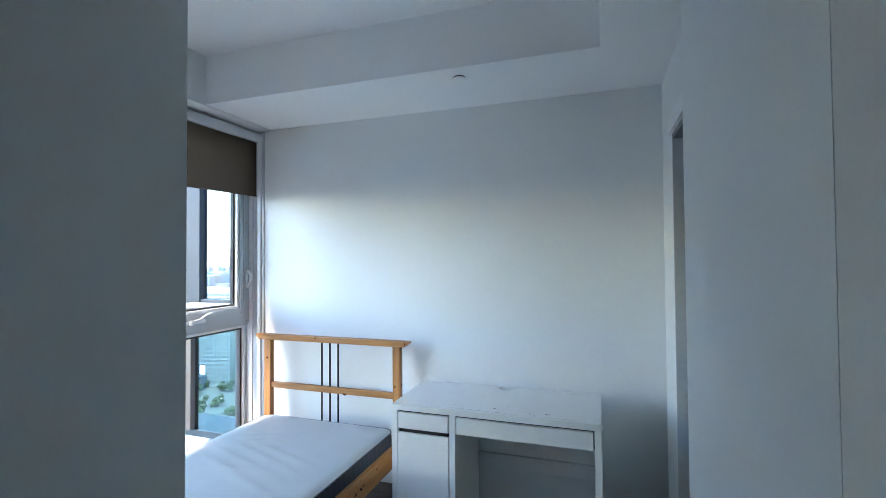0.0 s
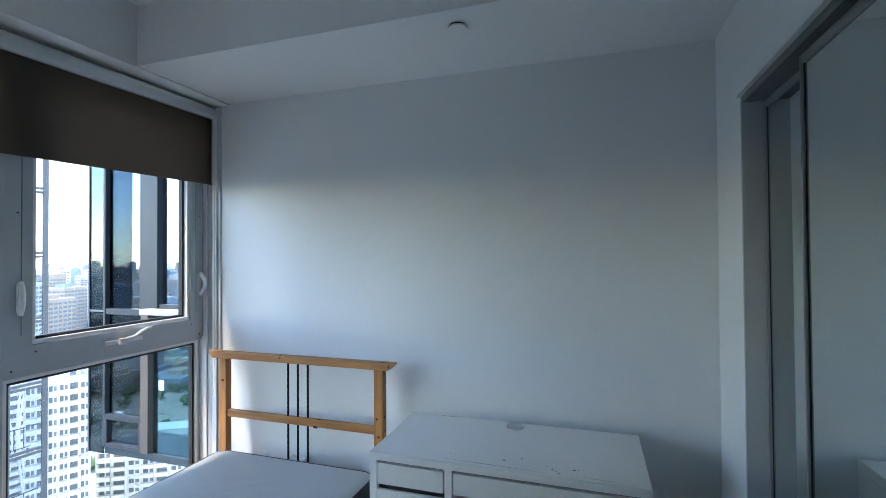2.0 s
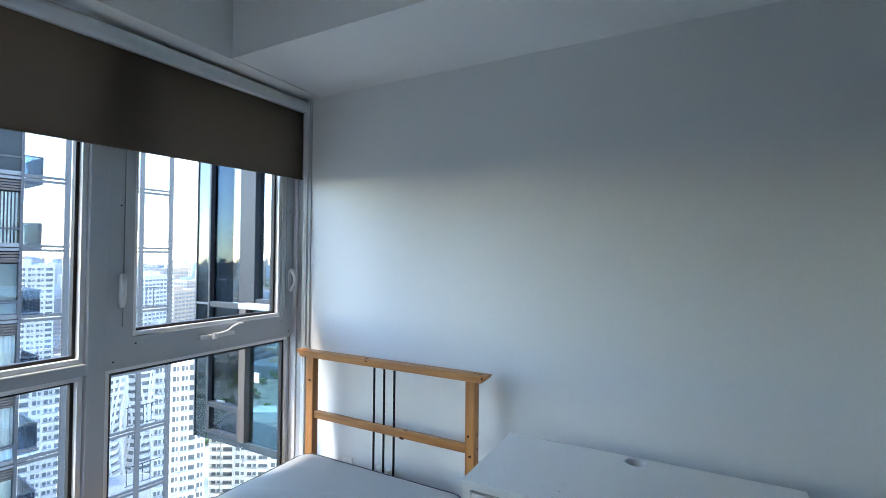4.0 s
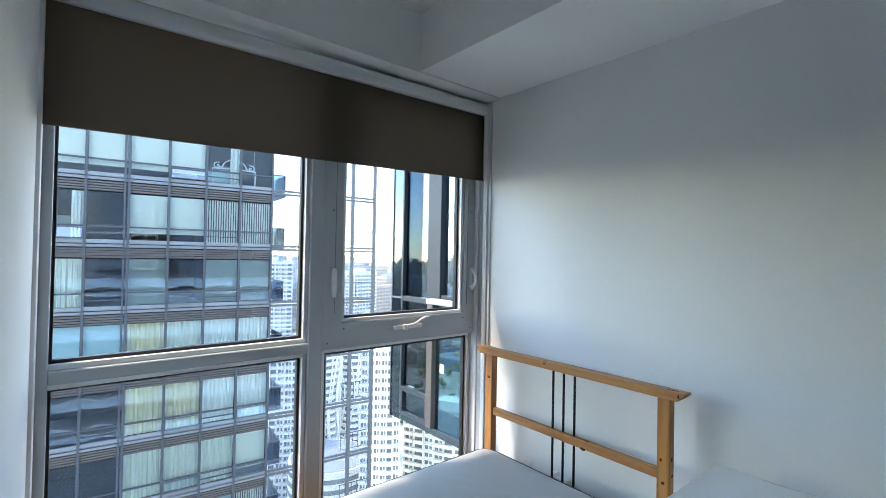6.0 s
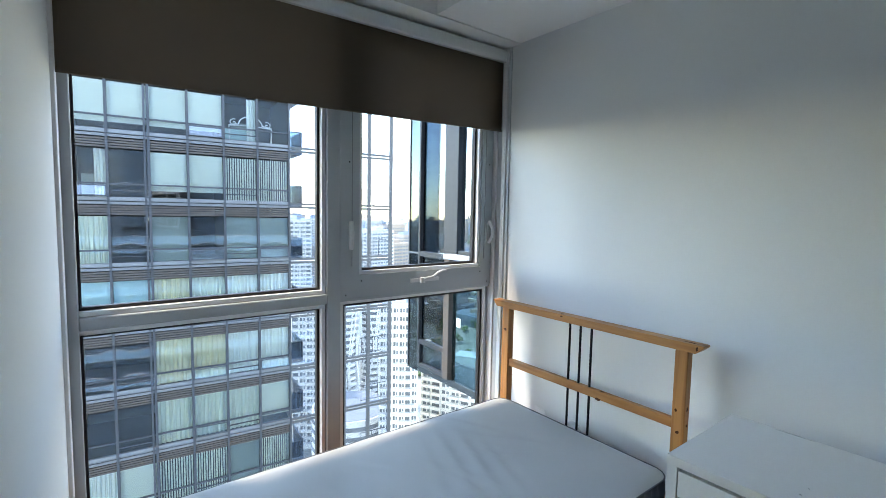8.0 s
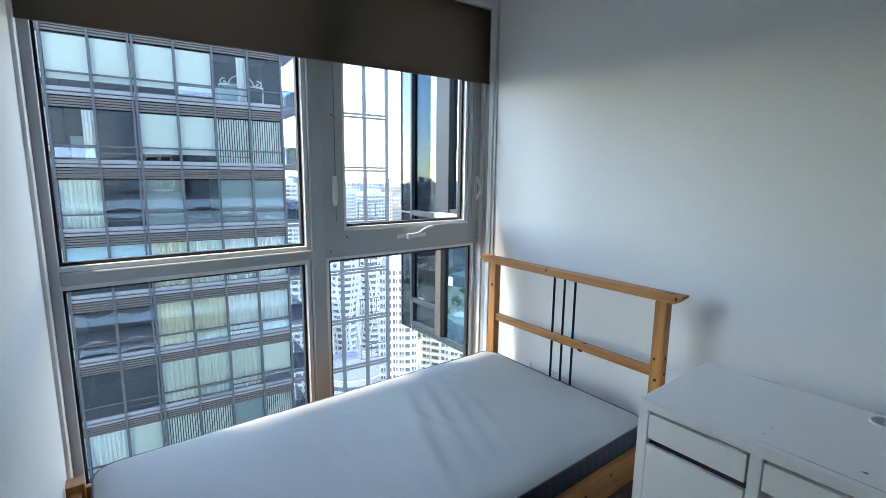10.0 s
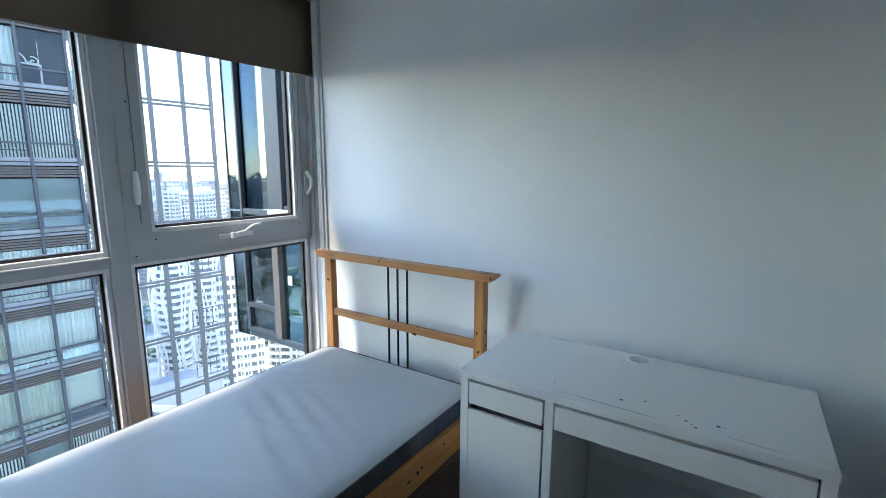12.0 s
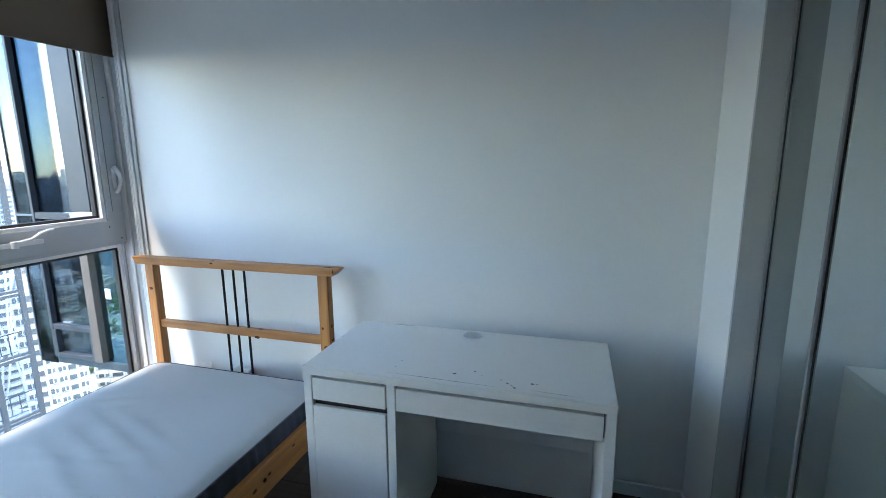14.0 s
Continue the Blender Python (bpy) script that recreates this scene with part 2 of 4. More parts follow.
structure("ceiling", (-2.70, -1.42, CEILING), (0.15, FAR, 3.0), CEIL, "plain white painted ceiling", "ceiling")
structure("ceiling_soffit", (0.15, -1.42, DROP), (1.32, FAR, 3.0), CEIL, "lower white soffit over closet and entry", "ceiling")
structure("ceiling_bulkhead", (-2.215, 2.40, DROP), (0.15, FAR, CEILING), CEIL, "white boxed bulkhead along the wall", "bulkhead")
structure("floor", (-2.70, -1.42, -0.3), (1.32, FAR, -0.014), DARK_GAP, "dark brown laminate plank floor", "floor")
structure("baseboard_north", (-2.30, FAR - 0.012, 0.0), (CLOSET, FAR, 0.06), TRIM, "white painted baseboard", "baseboard")
tagged(shape("baseboard_south", prism([(-2.30, SOUTH + 0.011), (-0.664, 0.872), (-0.664, 0.859), (-2.30, SOUTH - 0.002)], "z", 0.0, 0.06), TRIM), "white painted baseboard", "baseboard", kind="structure")
structure("baseboard_closet", (CLOSET - 0.012, 2.72, 0.0), (CLOSET, FAR - 0.012, 0.06), TRIM, "white painted baseboard", "baseboard")
structure("baseboard_hall", (0.303, 0.605, 0.0), (0.315, 1.30, 0.06), TRIM, "white painted baseboard", "baseboard")

# ---- window ----
window = thing("window_1", "tall grey aluminium window with a casement and black gaskets", "window", kind="structure")
Y0, Y1 = SOUTH, FAR


def window_frame():
    bm = bmesh.new()
    add_box(bm, (-2.50, Y0 - 0.012, 0.10), (-2.40, Y0 + 0.045, 2.497), 0.004)
    add_box(bm, (-2.50, 2.995, 0.10), (-2.43, Y1 - 0.001, 2.497), 0.003)
    add_box(bm, (-2.50, Y0 + 0.045, 0.10), (-2.40, 2.995, 0.16), 0.004)
    add_box(bm, (-2.50, Y0 + 0.045, 2.47), (-2.40, 2.995, 2.497), 0.004)
    part("frame", bm, ALU, window)
    part("mullion", box((-2.50, 1.884, 0.16), (-2.395, 1.955, 2.47), 0.004), ALU, window)
    part("mullion", box((-2.50, 1.955, 0.16), (-2.42, 1.968, 1.026), 0.004), ALU, window)
    part("transom", box((-2.50, Y0 + 0.045, 1.026), (-2.395, 1.884, 1.076), 0.005), ALU, window)
    # stepped jamb lining by the north wall
    for k, (x0, x1, y) in enumerate(((-2.43, -2.375, 3.0), (-2.375, -2.335, 3.008), (-2.335, -2.30, 3.002), (-2.30, -2.275, 3.012))):
        part("jamb_profile", box((x0 + 0.001, y, 0.10), (x1 - 0.001, Y1 - 0.001, 2.497), 0.003), ALU if k % 2 else ALU_WHITE, window)
    part("jamb_profile", box((-2.398, Y0 - 0.014, 0.10), (-2.30, Y0 + 0.012, 2.497), 0.003), ALU_WHITE, window)


def bead_ring(y0, y1, z0, z1, x0, x1, w, mat, name):
    """A rectangular ring in the window's plane: outside y0..y1, z0..z1, of width w."""
    bm = bmesh.new()
    add_box(bm, (x0, y0, z0), (x1, y0 + w, z1))
    add_box(bm, (x0, y1 - w, z0), (x1, y1, z1))
    add_box(bm, (x0, y0 + w, z0), (x1, y1 - w, z0 + w))
    add_box(bm, (x0, y0 + w, z1 - w), (x1, y1 - w, z1))
    return part(name, bm, mat, window)


def glazed(y0, y1, z0, z1, x, deep):
    """A pane with its black gasket and pale bead; x is the pane, deep the bead's inner face."""
    bead_ring(y0 - 0.018, y1 + 0.018, z0 - 0.018, z1 + 0.018, x - 0.01, deep, 0.018, ALU_WHITE, "bead")
    bead_ring(y0, y1, z0, z1, x - 0.012, x + 0.016, 0.013, GASKET, "gasket")
    pane = part("pane", box((x - 0.006, y0 + 0.002, z0 + 0.002), (x, y1 - 0.002, z1 - 0.002)), GLASS, window)
    pane.visible_shadow = False


window_frame()
glazed(0.910, 1.864, 1.096, 2.45, -2.46, -2.415)
glazed(0.910, 1.862, 0.18, 1.006, -2.46, -2.415)
glazed(1.987, 2.966, 0.18, 1.008, -2.46, -2.432)
sash = part("casement_sash", bmesh.new(), ALU, window)
bm = bmesh.new()
add_box(bm, (-2.47, 1.956, 1.045), (-2.40, 2.062, 2.468))
add_box(bm, (-2.47, 2.905, 1.045), (-2.40, 2.994, 2.468))
add_box(bm, (-2.47, 2.062, 1.045), (-2.40, 2.905, 1.161))
add_box(bm, (-2.47, 2.062, 2.404), (-2.40, 2.905, 2.468))
bm.to_mesh(sash.data)
bm.free()
glazed(2.081, 2.886, 1.180, 2.385, -2.455, -2.412)
part("sash_stop", box((-2.40, 2.018, 1.21), (-2.397, 2.0205, 2.42)), SEAM, window)
part("sash_stop", box((-2.40, 2.932, 1.21), (-2.397, 2.9345, 2.42)), SEAM, window)
part("transom", box((-2.50, 1.955, 1.027), (-2.408, 2.995, 1.044), 0.003), ALU, window)


def latch(y, z, flip):
    """A casement lock: a back plate and a bowed lever."""
    bm = box((-2.399, y - 0.011, z - 0.06), (-2.391, y + 0.011, z + 0.06), 0.003)
    plate = part("latch", bm, HANDLE, window, "white casement lock lever")
    pts = [(-2.388 + 0.030 * math.sin(math.pi * k / 9), y + flip * 0.010 * math.sin(math.pi * k / 9), z + 0.068 - 0.136 * k / 9) for k in range(10)]
    part("lever", tube(pts, 0.0115, 10), HANDLE, plate)


latch(2.010, 1.370, -1)
latch(2.962, 1.378, 1)
crank_plate = part("crank", box((-2.399, 2.375, 1.098), (-2.386, 2.575, 1.120), 0.004), HANDLE, window, "white folding crank handle")
part("crank_arm", tube([(-2.38, 2.44, 1.112), (-2.365, 2.47, 1.122), (-2.36, 2.51, 1.128), (-2.362, 2.545, 1.148), (-2.368, 2.585, 1.158), (-2.37, 2.61, 1.157)], 0.007, 8), HANDLE, crank_plate)
part("crank_hub", disc((-2.376, 2.45, 1.11), 0.014, 0.03, 12), HANDLE, crank_plate)

for y, z in ((2.075, 1.130), (2.905, 1.130), (1.985, 1.062), (2.965, 1.062), (2.005, 1.74), (2.965, 1.80)):
    bm = bmesh.new()
    bmesh.ops.create_cone(bm, cap_ends=True, segments=10, radius1=0.004, radius2=0.004, depth=0.002, matrix=pose(-2.3992, y, z, 0, 90, 0))
    part("screw_cap", bm, GASKET, window)

# ---- roller blind ----
blind = thing("roller_blind", "dark brown roller blind drawn a third down", "blind", (-2.33, 1.94, 2.43))
def blind_part(name, bm, mat, label=""):
    bmesh.ops.translate(bm, verts=bm.verts, vec=(2.33, -1.94, -2.43))
    return part(name, bm, mat, blind, label)
bm = bmesh.new()
cols, rows_n = 60, 12
grid = [[bm.verts.new((-2.345 + 0.002 * math.sin(i * 0.5) * (j / rows_n), 0.860 + 2.148 * i / cols, 2.45 - (0.500 - 0.054 * i / cols) * j / rows_n)) for j in range(rows_n + 1)] for i in range(cols + 1)]
for i in range(cols):
    for j in range(rows_n):
        bm.faces.new((grid[i][j], grid[i + 1][j], grid[i + 1][j + 1], grid[i][j + 1]))
bmesh.ops.solidify(bm, geom=list(bm.faces), thickness=0.0012)
blind_part("fabric", bm, BLIND)
bm = prism([(-2.351, 1.948), (-2.339, 1.948), (-2.338, 1.956), (-2.352, 1.956)], "y", 0.860, 3.008, 0.001)
for v in bm.verts:
    v.co.z += 0.054 * (v.co.y - 0.860) / 2.148
blind_part("bottom_bar", bm, BLIND)
outline = [(-2.37, 2.42), (-2.314, 2.412), (-2.303, 2.417), (-2.300, 2.43), (-2.300, 2.462), (-2.304, 2.474), (-2.312, 2.484), (-2.325, 2.491), (-2.37, 2.494)]
bm = prism(outline, "y", 0.868, 3.005, 0.002)
for v in bm.verts:
    v.co.z -= 0.03 * (3.005 - v.co.y) / 2.137
blind_part("headrail", bm, HEADRAIL, "curved pale grey headrail")
blind_part("end_cap", box((-2.375, 3.0052, 2.425), (-2.305, 3.0112, 2.496), 0.002), PLASTIC)
blind_part("roller", tube([(-2.342, 0.875, 2.45), (-2.342, 3.0, 2.45)], 0.008, 10), BLIND)
loop = [(-2.318, 2.990, 2.45), (-2.318, 2.992, 1.6), (-2.318, 2.990, 0.72), (-2.314, 2.984, 0.69), (-2.308, 2.978, 0.685), (-2.302, 2.980, 0.70), (-2.300, 2.984, 0.76), (-2.301, 2.986, 1.6), (-2.302, 2.987, 2.45)]
blind_part("chain", tube(loop, 0.0022, 6), PLASTIC, "thin white bead chain loop")

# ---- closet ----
# darker copy of the trim: shade on the jamb put into its colour
JAMB_SHADED = material("jamb_shaded", (0.46, 0.47, 0.47), 0.7, vary=0.03, bump=0.01, spec=0.15)
TRACK = material("track_grey", (0.15, 0.16, 0.17), 0.4, 0.3, 0.05, bump=0.01)
structure("trim_closet_head", (CLOSET - 0.014, 1.302, 2.132), (CLOSET, 2.69, 2.213), TRIM, "flat white casing over the closet", "trim")
structure("trim_closet_jamb", (CLOSET + 0.001, 2.664, 0.0), (0.60, 2.677, 2.132), JAMB_SHADED, "white closet jamb, its shade put into the grey", "trim")
structure("trim_closet_track", (CLOSET + 0.004, 1.302, 2.106), (0.60, 2.664, 2.132), TRACK, "dark top track of the closet doors", "trim")
structure("trim_closet_sill", (CLOSET + 0.004, 1.302, 0.0), (0.60, 2.664, 0.012), CHROME, "grey floor track of the closet doors", "trim")


def closet_door(x, y0, y1, label):
    d = thing("closet_door", label, "sliding door", (x, (y0 + y1) / 2, 0.014), group="mirrored closet doors")
    w, h = (y1 - y0) / 2, 2.088
    for a, b, side in ((-w, -w + 0.011, 1), (w - 0.011, w, -1)):
        stile = part("stile", box((-0.011, a, 0), (0.011, b, h), 0.002), CHROME, d)
        inner = b if side > 0 else a
        # black strip put in for the shade of the gap along the stile
        part("seal", box((-0.0045, min(inner, inner + side * 0.005), 0.03), (0.0045, max(inner, inner + side * 0.005), h - 0.025)), GASKET, stile, "black strip for the shaded gap")
    part("rail", box((-0.010, -w + 0.011, 0), (0.010, w - 0.011, 0.03), 0.002), CHROME, d)
    part("rail", box((-0.010, -w + 0.011, h - 0.025), (0.010, w - 0.011, h), 0.002), CHROME, d)
    part("mirror", box((-0.003, -w + 0.016, 0.03), (0.003, w - 0.016, h - 0.025)), MIRROR, d, "greenish mirror panel")


closet_door(0.526, 1.42, 2.243, "mirrored sliding closet door in a slim grey frame")
closet_door(0.566, 1.95, 2.660, "mirrored sliding closet door set on the rear track")

# ---- sprinkler cover ----
sp = thing("sprinkler_cover", "small round white sprinkler cover plate on bulkhead", "sprinkler", (-0.578, 2.530, DROP))
part("cover", disc((0, 0, -0.012), 0.042, 0.008, 32, 0.002), PLASTIC, sp)
part("collar", disc((0, 0, -0.004), 0.034, 0.008, 24), DARK_GAP, sp)

# ---- desk ----
desk = thing("desk", "worn white desk with drawers, cupboard and chipped top", "desk", (-0.395, 2.628, 0))
DX, DY = -0.395, 2.628


def desk_part(name, lo, hi, mat=DESK, bevel=0.002, parent=None, label=""):
    bm = box(lo, hi, bevel)
    bmesh.ops.translate(bm, verts=bm.verts, vec=(-DX, -DY, 0))
    return part(name, bm, mat, parent or desk, label)


FRONT, BACK = 2.380, 2.876
bm = bmesh.new()
rim = [bm.verts.new(p) for p in ((-0.922, FRONT, 0.72), (0.133, FRONT, 0.72), (0.133, BACK, 0.72), (-0.922, BACK, 0.72))]
hole = [bm.verts.new((-0.398 + 0.036 * math.cos(a * math.tau / 32), 2.818 + 0.036 * math.sin(a * math.tau / 32), 0.72)) for a in range(32)]
edges = [bm.edges.new((r[i], r[(i + 1) % len(r)])) for r in (rim, hole) for i in range(len(r))]
made = bmesh.ops.triangle_fill(bm, use_beauty=True, edges=edges)
up = bmesh.ops.extrude_face_region(bm, geom=[g for g in made["geom"] if isinstance(g, bmesh.types.BMFace)])
bmesh.ops.translate(bm, verts=[v for v in up["geom"] if isinstance(v, bmesh.types.BMVert)], vec=(0, 0, 0.03))
outer = [e for e in bm.edges if all(v.co.z > 0.74 and (abs(v.co.x + 0.922) < 1e-4 or abs(v.co.x - 0.133) < 1e-4 or abs(v.co.y - FRONT) < 1e-4 or abs(v.co.y - BACK) < 1e-4) for v in e.verts) and len(e.link_faces) == 2 and e.calc_face_angle() > 1]
bmesh.ops.bevel(bm, geom=outer, offset=0.0025, segments=2, profile=0.5, affect="EDGES")
bmesh.ops.translate(bm, verts=bm.verts, vec=(-DX, -DY, 0))
top = part("desktop", bm, DESK, desk)
ring = [(-0.398 - DX + 0.040 * math.cos(a * math.tau / 32), 2.818 - DY + 0.040 * math.sin(a * math.tau / 32), 0.7505) for a in range(32)]
grommet = part("grommet", tube(ring, 0.0042, 6, True), PLASTIC, desk, "white plastic cable grommet")
bm = bmesh.new()
bmesh.ops.create_cone(bm, cap_ends=False, segments=32, radius1=0.0355, radius2=0.0355, depth=0.05, matrix=Matrix.Translation((-0.398 - DX, 2.818 - DY, 0.726)))
part("sleeve", bm, PLASTIC, grommet)
desk_part("side_panel", (-0.922, FRONT + 0.004, 0.0), (-0.890, BACK, 0.7195))
desk_part("side_panel", (-0.603, FRONT + 0.004, 0.0), (-0.572, BACK - 0.012, 0.7195))
desk_part("side_panel", (0.101, FRONT + 0.004, 0.0), (0.133, BACK, 0.7195))
desk_part("back_panel", (-0.889, BACK - 0.010, 0.03), (0.100, BACK - 0.004, 0.7195), DESK_BACK)
desk_part("back_rail", (-0.571, BACK - 0.030, 0.28), (0.100, BACK - 0.0105, 0.36), DESK_BACK)
desk_part("cupboard_floor", (-0.889, FRONT + 0.02, 0.03), (-0.604, BACK - 0.012, 0.05))
# near-black shelf: the shade in the slot above the door, as colour
desk_part("cupboard_shelf_shade", (-0.889, FRONT + 0.024, 0.598), (-0.604, BACK - 0.012, 0.612), DARK_GAP)
desk_part("drawer_front", (-0.8855, FRONT + 0.002, 0.626), (-0.6080, FRONT + 0.020, 0.7088), bevel=0.0015)
desk_part("drawer_front", (-0.5672, FRONT + 0.002, 0.627), (0.0955, FRONT + 0.020, 0.7088), bevel=0.0015)
desk_part("drawer_box", (-0.560, FRONT + 0.026, 0.640), (0.090, BACK - 0.06, 0.700), DESK_BACK)
desk_part("cupboard_door", (-0.8865, FRONT + 0.001, 0.035), (-0.6065, FRONT + 0.018, 0.604), bevel=0.002)
# dark sheets added to stand for shade in the gaps round the drawers
desk_part("gap_shade", (-0.889, FRONT + 0.021, 0.700), (0.100, FRONT + 0.024, 0.7195), DARK_GAP, 0)
desk_part("gap_shade", (-0.8888, FRONT + 0.0212, 0.613), (-0.6042, FRONT + 0.0242, 0.6995), DARK_GAP, 0)
desk_part("gap_shade", (-0.5712, FRONT + 0.0212, 0.628), (0.1002, FRONT + 0.0242, 0.6995), DARK_GAP, 0)
desk_part("foot_rail", (-0.571, FRONT + 0.35, 0.0), (-0.565, FRONT + 0.36, 0.02), DESK_BACK)
rng = random.Random(5)
spots = [(-0.384, 2.461, 0.0065), (-0.32, 2.494, 0.005), (-0.224, 2.455, 0.004), (-0.201, 2.437, 0.006), (-0.175, 2.412, 0.005), (-0.122, 2.453, 0.0065), (-0.594, 2.515, 0.003), (-0.599, 2.462, 0.003), (-0.186, 2.425, 0.003), (-0.108, 2.455, 0.003), (-0.29, 2.47, 0.002)]
for x, y, r in spots:
    bm = bmesh.new()
    ring = [bm.verts.new((x - DX + r * rng.uniform(0.6, 1.25) * math.cos(a * math.tau / 9), y - DY + r * rng.uniform(0.5, 0.95) * math.sin(a * math.tau / 9), 0.7504)) for a in range(9)]
    bm.faces.new(ring)
    part("chip", bm, CHIP, desk, "dark chipped spot")


def peel(x0, x1, y0, y1, wide):
    """A lifted seam in the foil: a thin raised, ragged strip with a dark gap under it."""
    bm = bmesh.new()
    n = 24
    a, b = [], []
    for k in range(n + 1):
        f = k / n
        x, y = x0 + (x1 - x0) * f - DX, y0 + (y1 - y0) * f - DY + rng.uniform(-0.0006, 0.0006)
        w = wide * math.sin(math.pi * min(max(f, 0.03), 0.97)) * rng.uniform(0.6, 1.2)
        a.append(bm.verts.new((x, y - w / 2, 0.7504)))
        b.append(bm.verts.new((x, y + w / 2, 0.7505)))
    for k in range(n):
        bm.faces.new((a[k], a[k + 1], b[k + 1], b[k]))
    part("peeled_seam", bm, CHIP, desk, "dark lifted seam in the white foil")


peel(-0.62, -0.225, 2.412, 2.402, 0.0022)
peel(-0.12, 0.04, 2.408, 2.402, 0.0016)
peel(-0.78, -0.66, 2.866, 2.868, 0.0030)

# ---- bed ----
bed = thing("bed_frame", "knotty pine single bed frame with black steel rods", "bed", (-1.60, 1.90, 0))
BX, BY = -1.60, 1.90


def bed_part(name, bm, mat, label=""):
    bmesh.ops.translate(bm, verts=bm.verts, vec=(-BX, -BY, 0))
    return part(name, bm, mat, bed, label)


for x in (-2.160, -1.150):
    bed_part("headboard_post", box((x + 0.004, 2.872, 0), (x + 0.057, 2.916, 0.948), 0.004), PINE_Z)
bed_part("headboard_top_rail", prism([(-2.228, 0.985), (-2.196, 0.9485), (-1.062, 0.9485), (-1.030, 0.977), (-1.031, 0.985)], "y", 2.862, 2.922, 0.003), PINE_X)
bed_part("headboard_middle_rail", box((-2.1025, 2.880, 0.606), (-1.1465, 2.908, 0.648), 0.004), PINE_X)
bed_part("headboard_low_rail", box((-2.1025, 2.880, 0.20), (-1.1465, 2.916, 0.30), 0.004), PINE_X)
for x in (-1.690, -1.626, -1.562):
    bed_part("steel_rod", tube([(x, 2.895, 0.30), (x, 2.895, 0.606)], 0.006, 8), BLACK_STEEL, "black steel rod")
    bed_part("steel_rod", tube([(x, 2.895, 0.648), (x, 2.895, 0.9485)], 0.006, 8), BLACK_STEEL, "black steel rod")
for x in (-2.148, -1.104):
    bed_part("side_rail", box((x, 0.925, 0.235), (x + 0.026, 2.872, 0.358), 0.004), PINE_Y)
for x in (-2.168, -1.138):
    bed_part("foot_post", box((x, 0.872, 0), (x + 0.061, 0.924, 0.385), 0.004), PINE_Z)
bed_part("foot_rail", box((-2.1065, 0.880, 0.235), (-1.1385, 0.914, 0.358), 0.004), PINE_X)
for k in range(12):
    y = 1.03 + k * 0.15
    bed_part("slat", box((-2.121, y, 0.262), (-1.105, y + 0.07, 0.280), 0.003), PINE_X)
for y in (2.745, 2.33):
    bm = bmesh.new()
    bmesh.ops.create_cone(bm, cap_ends=True, segments=14, radius1=0.008, radius2=0.008, depth=0.003, matrix=pose(-1.0770, y, 0.30, 0, 90, 0))
    bed_part("bolt", bm, BLACK_STEEL, "dark bolt head")

KNOT = material("pine_knot", (0.085, 0.032, 0.012), 0.7, vary=0.35, scale=60, grain=200, bump=0.1, spec=0.15)


def knot(at, face, wide, high):
    """A dark knot set in the wood: an uneven oval a hair proud of the face it sits in ('y' front, 'x' side, 'z' top)."""
    kr = random.Random(int(abs(at[0]) * 1000))
    bm = bmesh.new()
    ring = []
    for k in range(12):
        a, w = k * math.tau / 12, kr.uniform(0.75, 1.2)
        u, v = wide * w * math.cos(a), high * w * math.sin(a)
        d = {"y": (u, -0.0006, v), "x": (0.0006, u, v), "z": (u, v, 0.0006)}[face]
        ring.append(bm.verts.new(Vector(at) + Vector(d)))
    bm.faces.new(ring)
    bed_part("knot", bm, KNOT, "dark brown knot")


for at, face, wide, high in (((-1.726, 2.876, 0.985), "z", 0.011, 0.010), ((-1.722, 2.862, 0.975), "y", 0.008, 0.004), ((-1.088, 2.884, 0.985), "z", 0.030, 0.006), ((-1.056, 2.862, 0.970), "y", 0.004, 0.009),
                             ((-1.502, 2.880, 0.608), "y", 0.016, 0.007), ((-1.487, 2.890, 0.648), "z", 0.014, 0.006), ((-2.128, 2.872, 0.820), "y", 0.012, 0.008), ((-1.128, 2.872, 0.692), "y", 0.006, 0.008), ((-1.118, 2.872, 0.600), "y", 0.008, 0.007),
                             ((-1.093, 2.893, 0.70), "x", 0.006, 0.012), ((-1.093, 2.897, 0.63), "x", 0.008, 0.007), ((-1.078, 2.516, 0.325), "x", 0.009, 0.006), ((-1.078, 2.358, 0.307), "x", 0.010, 0.007), ((-1.078, 2.274, 0.296), "x", 0.012, 0.008)):
    knot(at, face, wide, high)

mattress = thing("mattress", "thin grey mattress with dark ribbed sides, unmade", "mattress", (-1.605, 1.89, 0.28))
MX, MY, MZ = 0.495, 0.94, 0.17


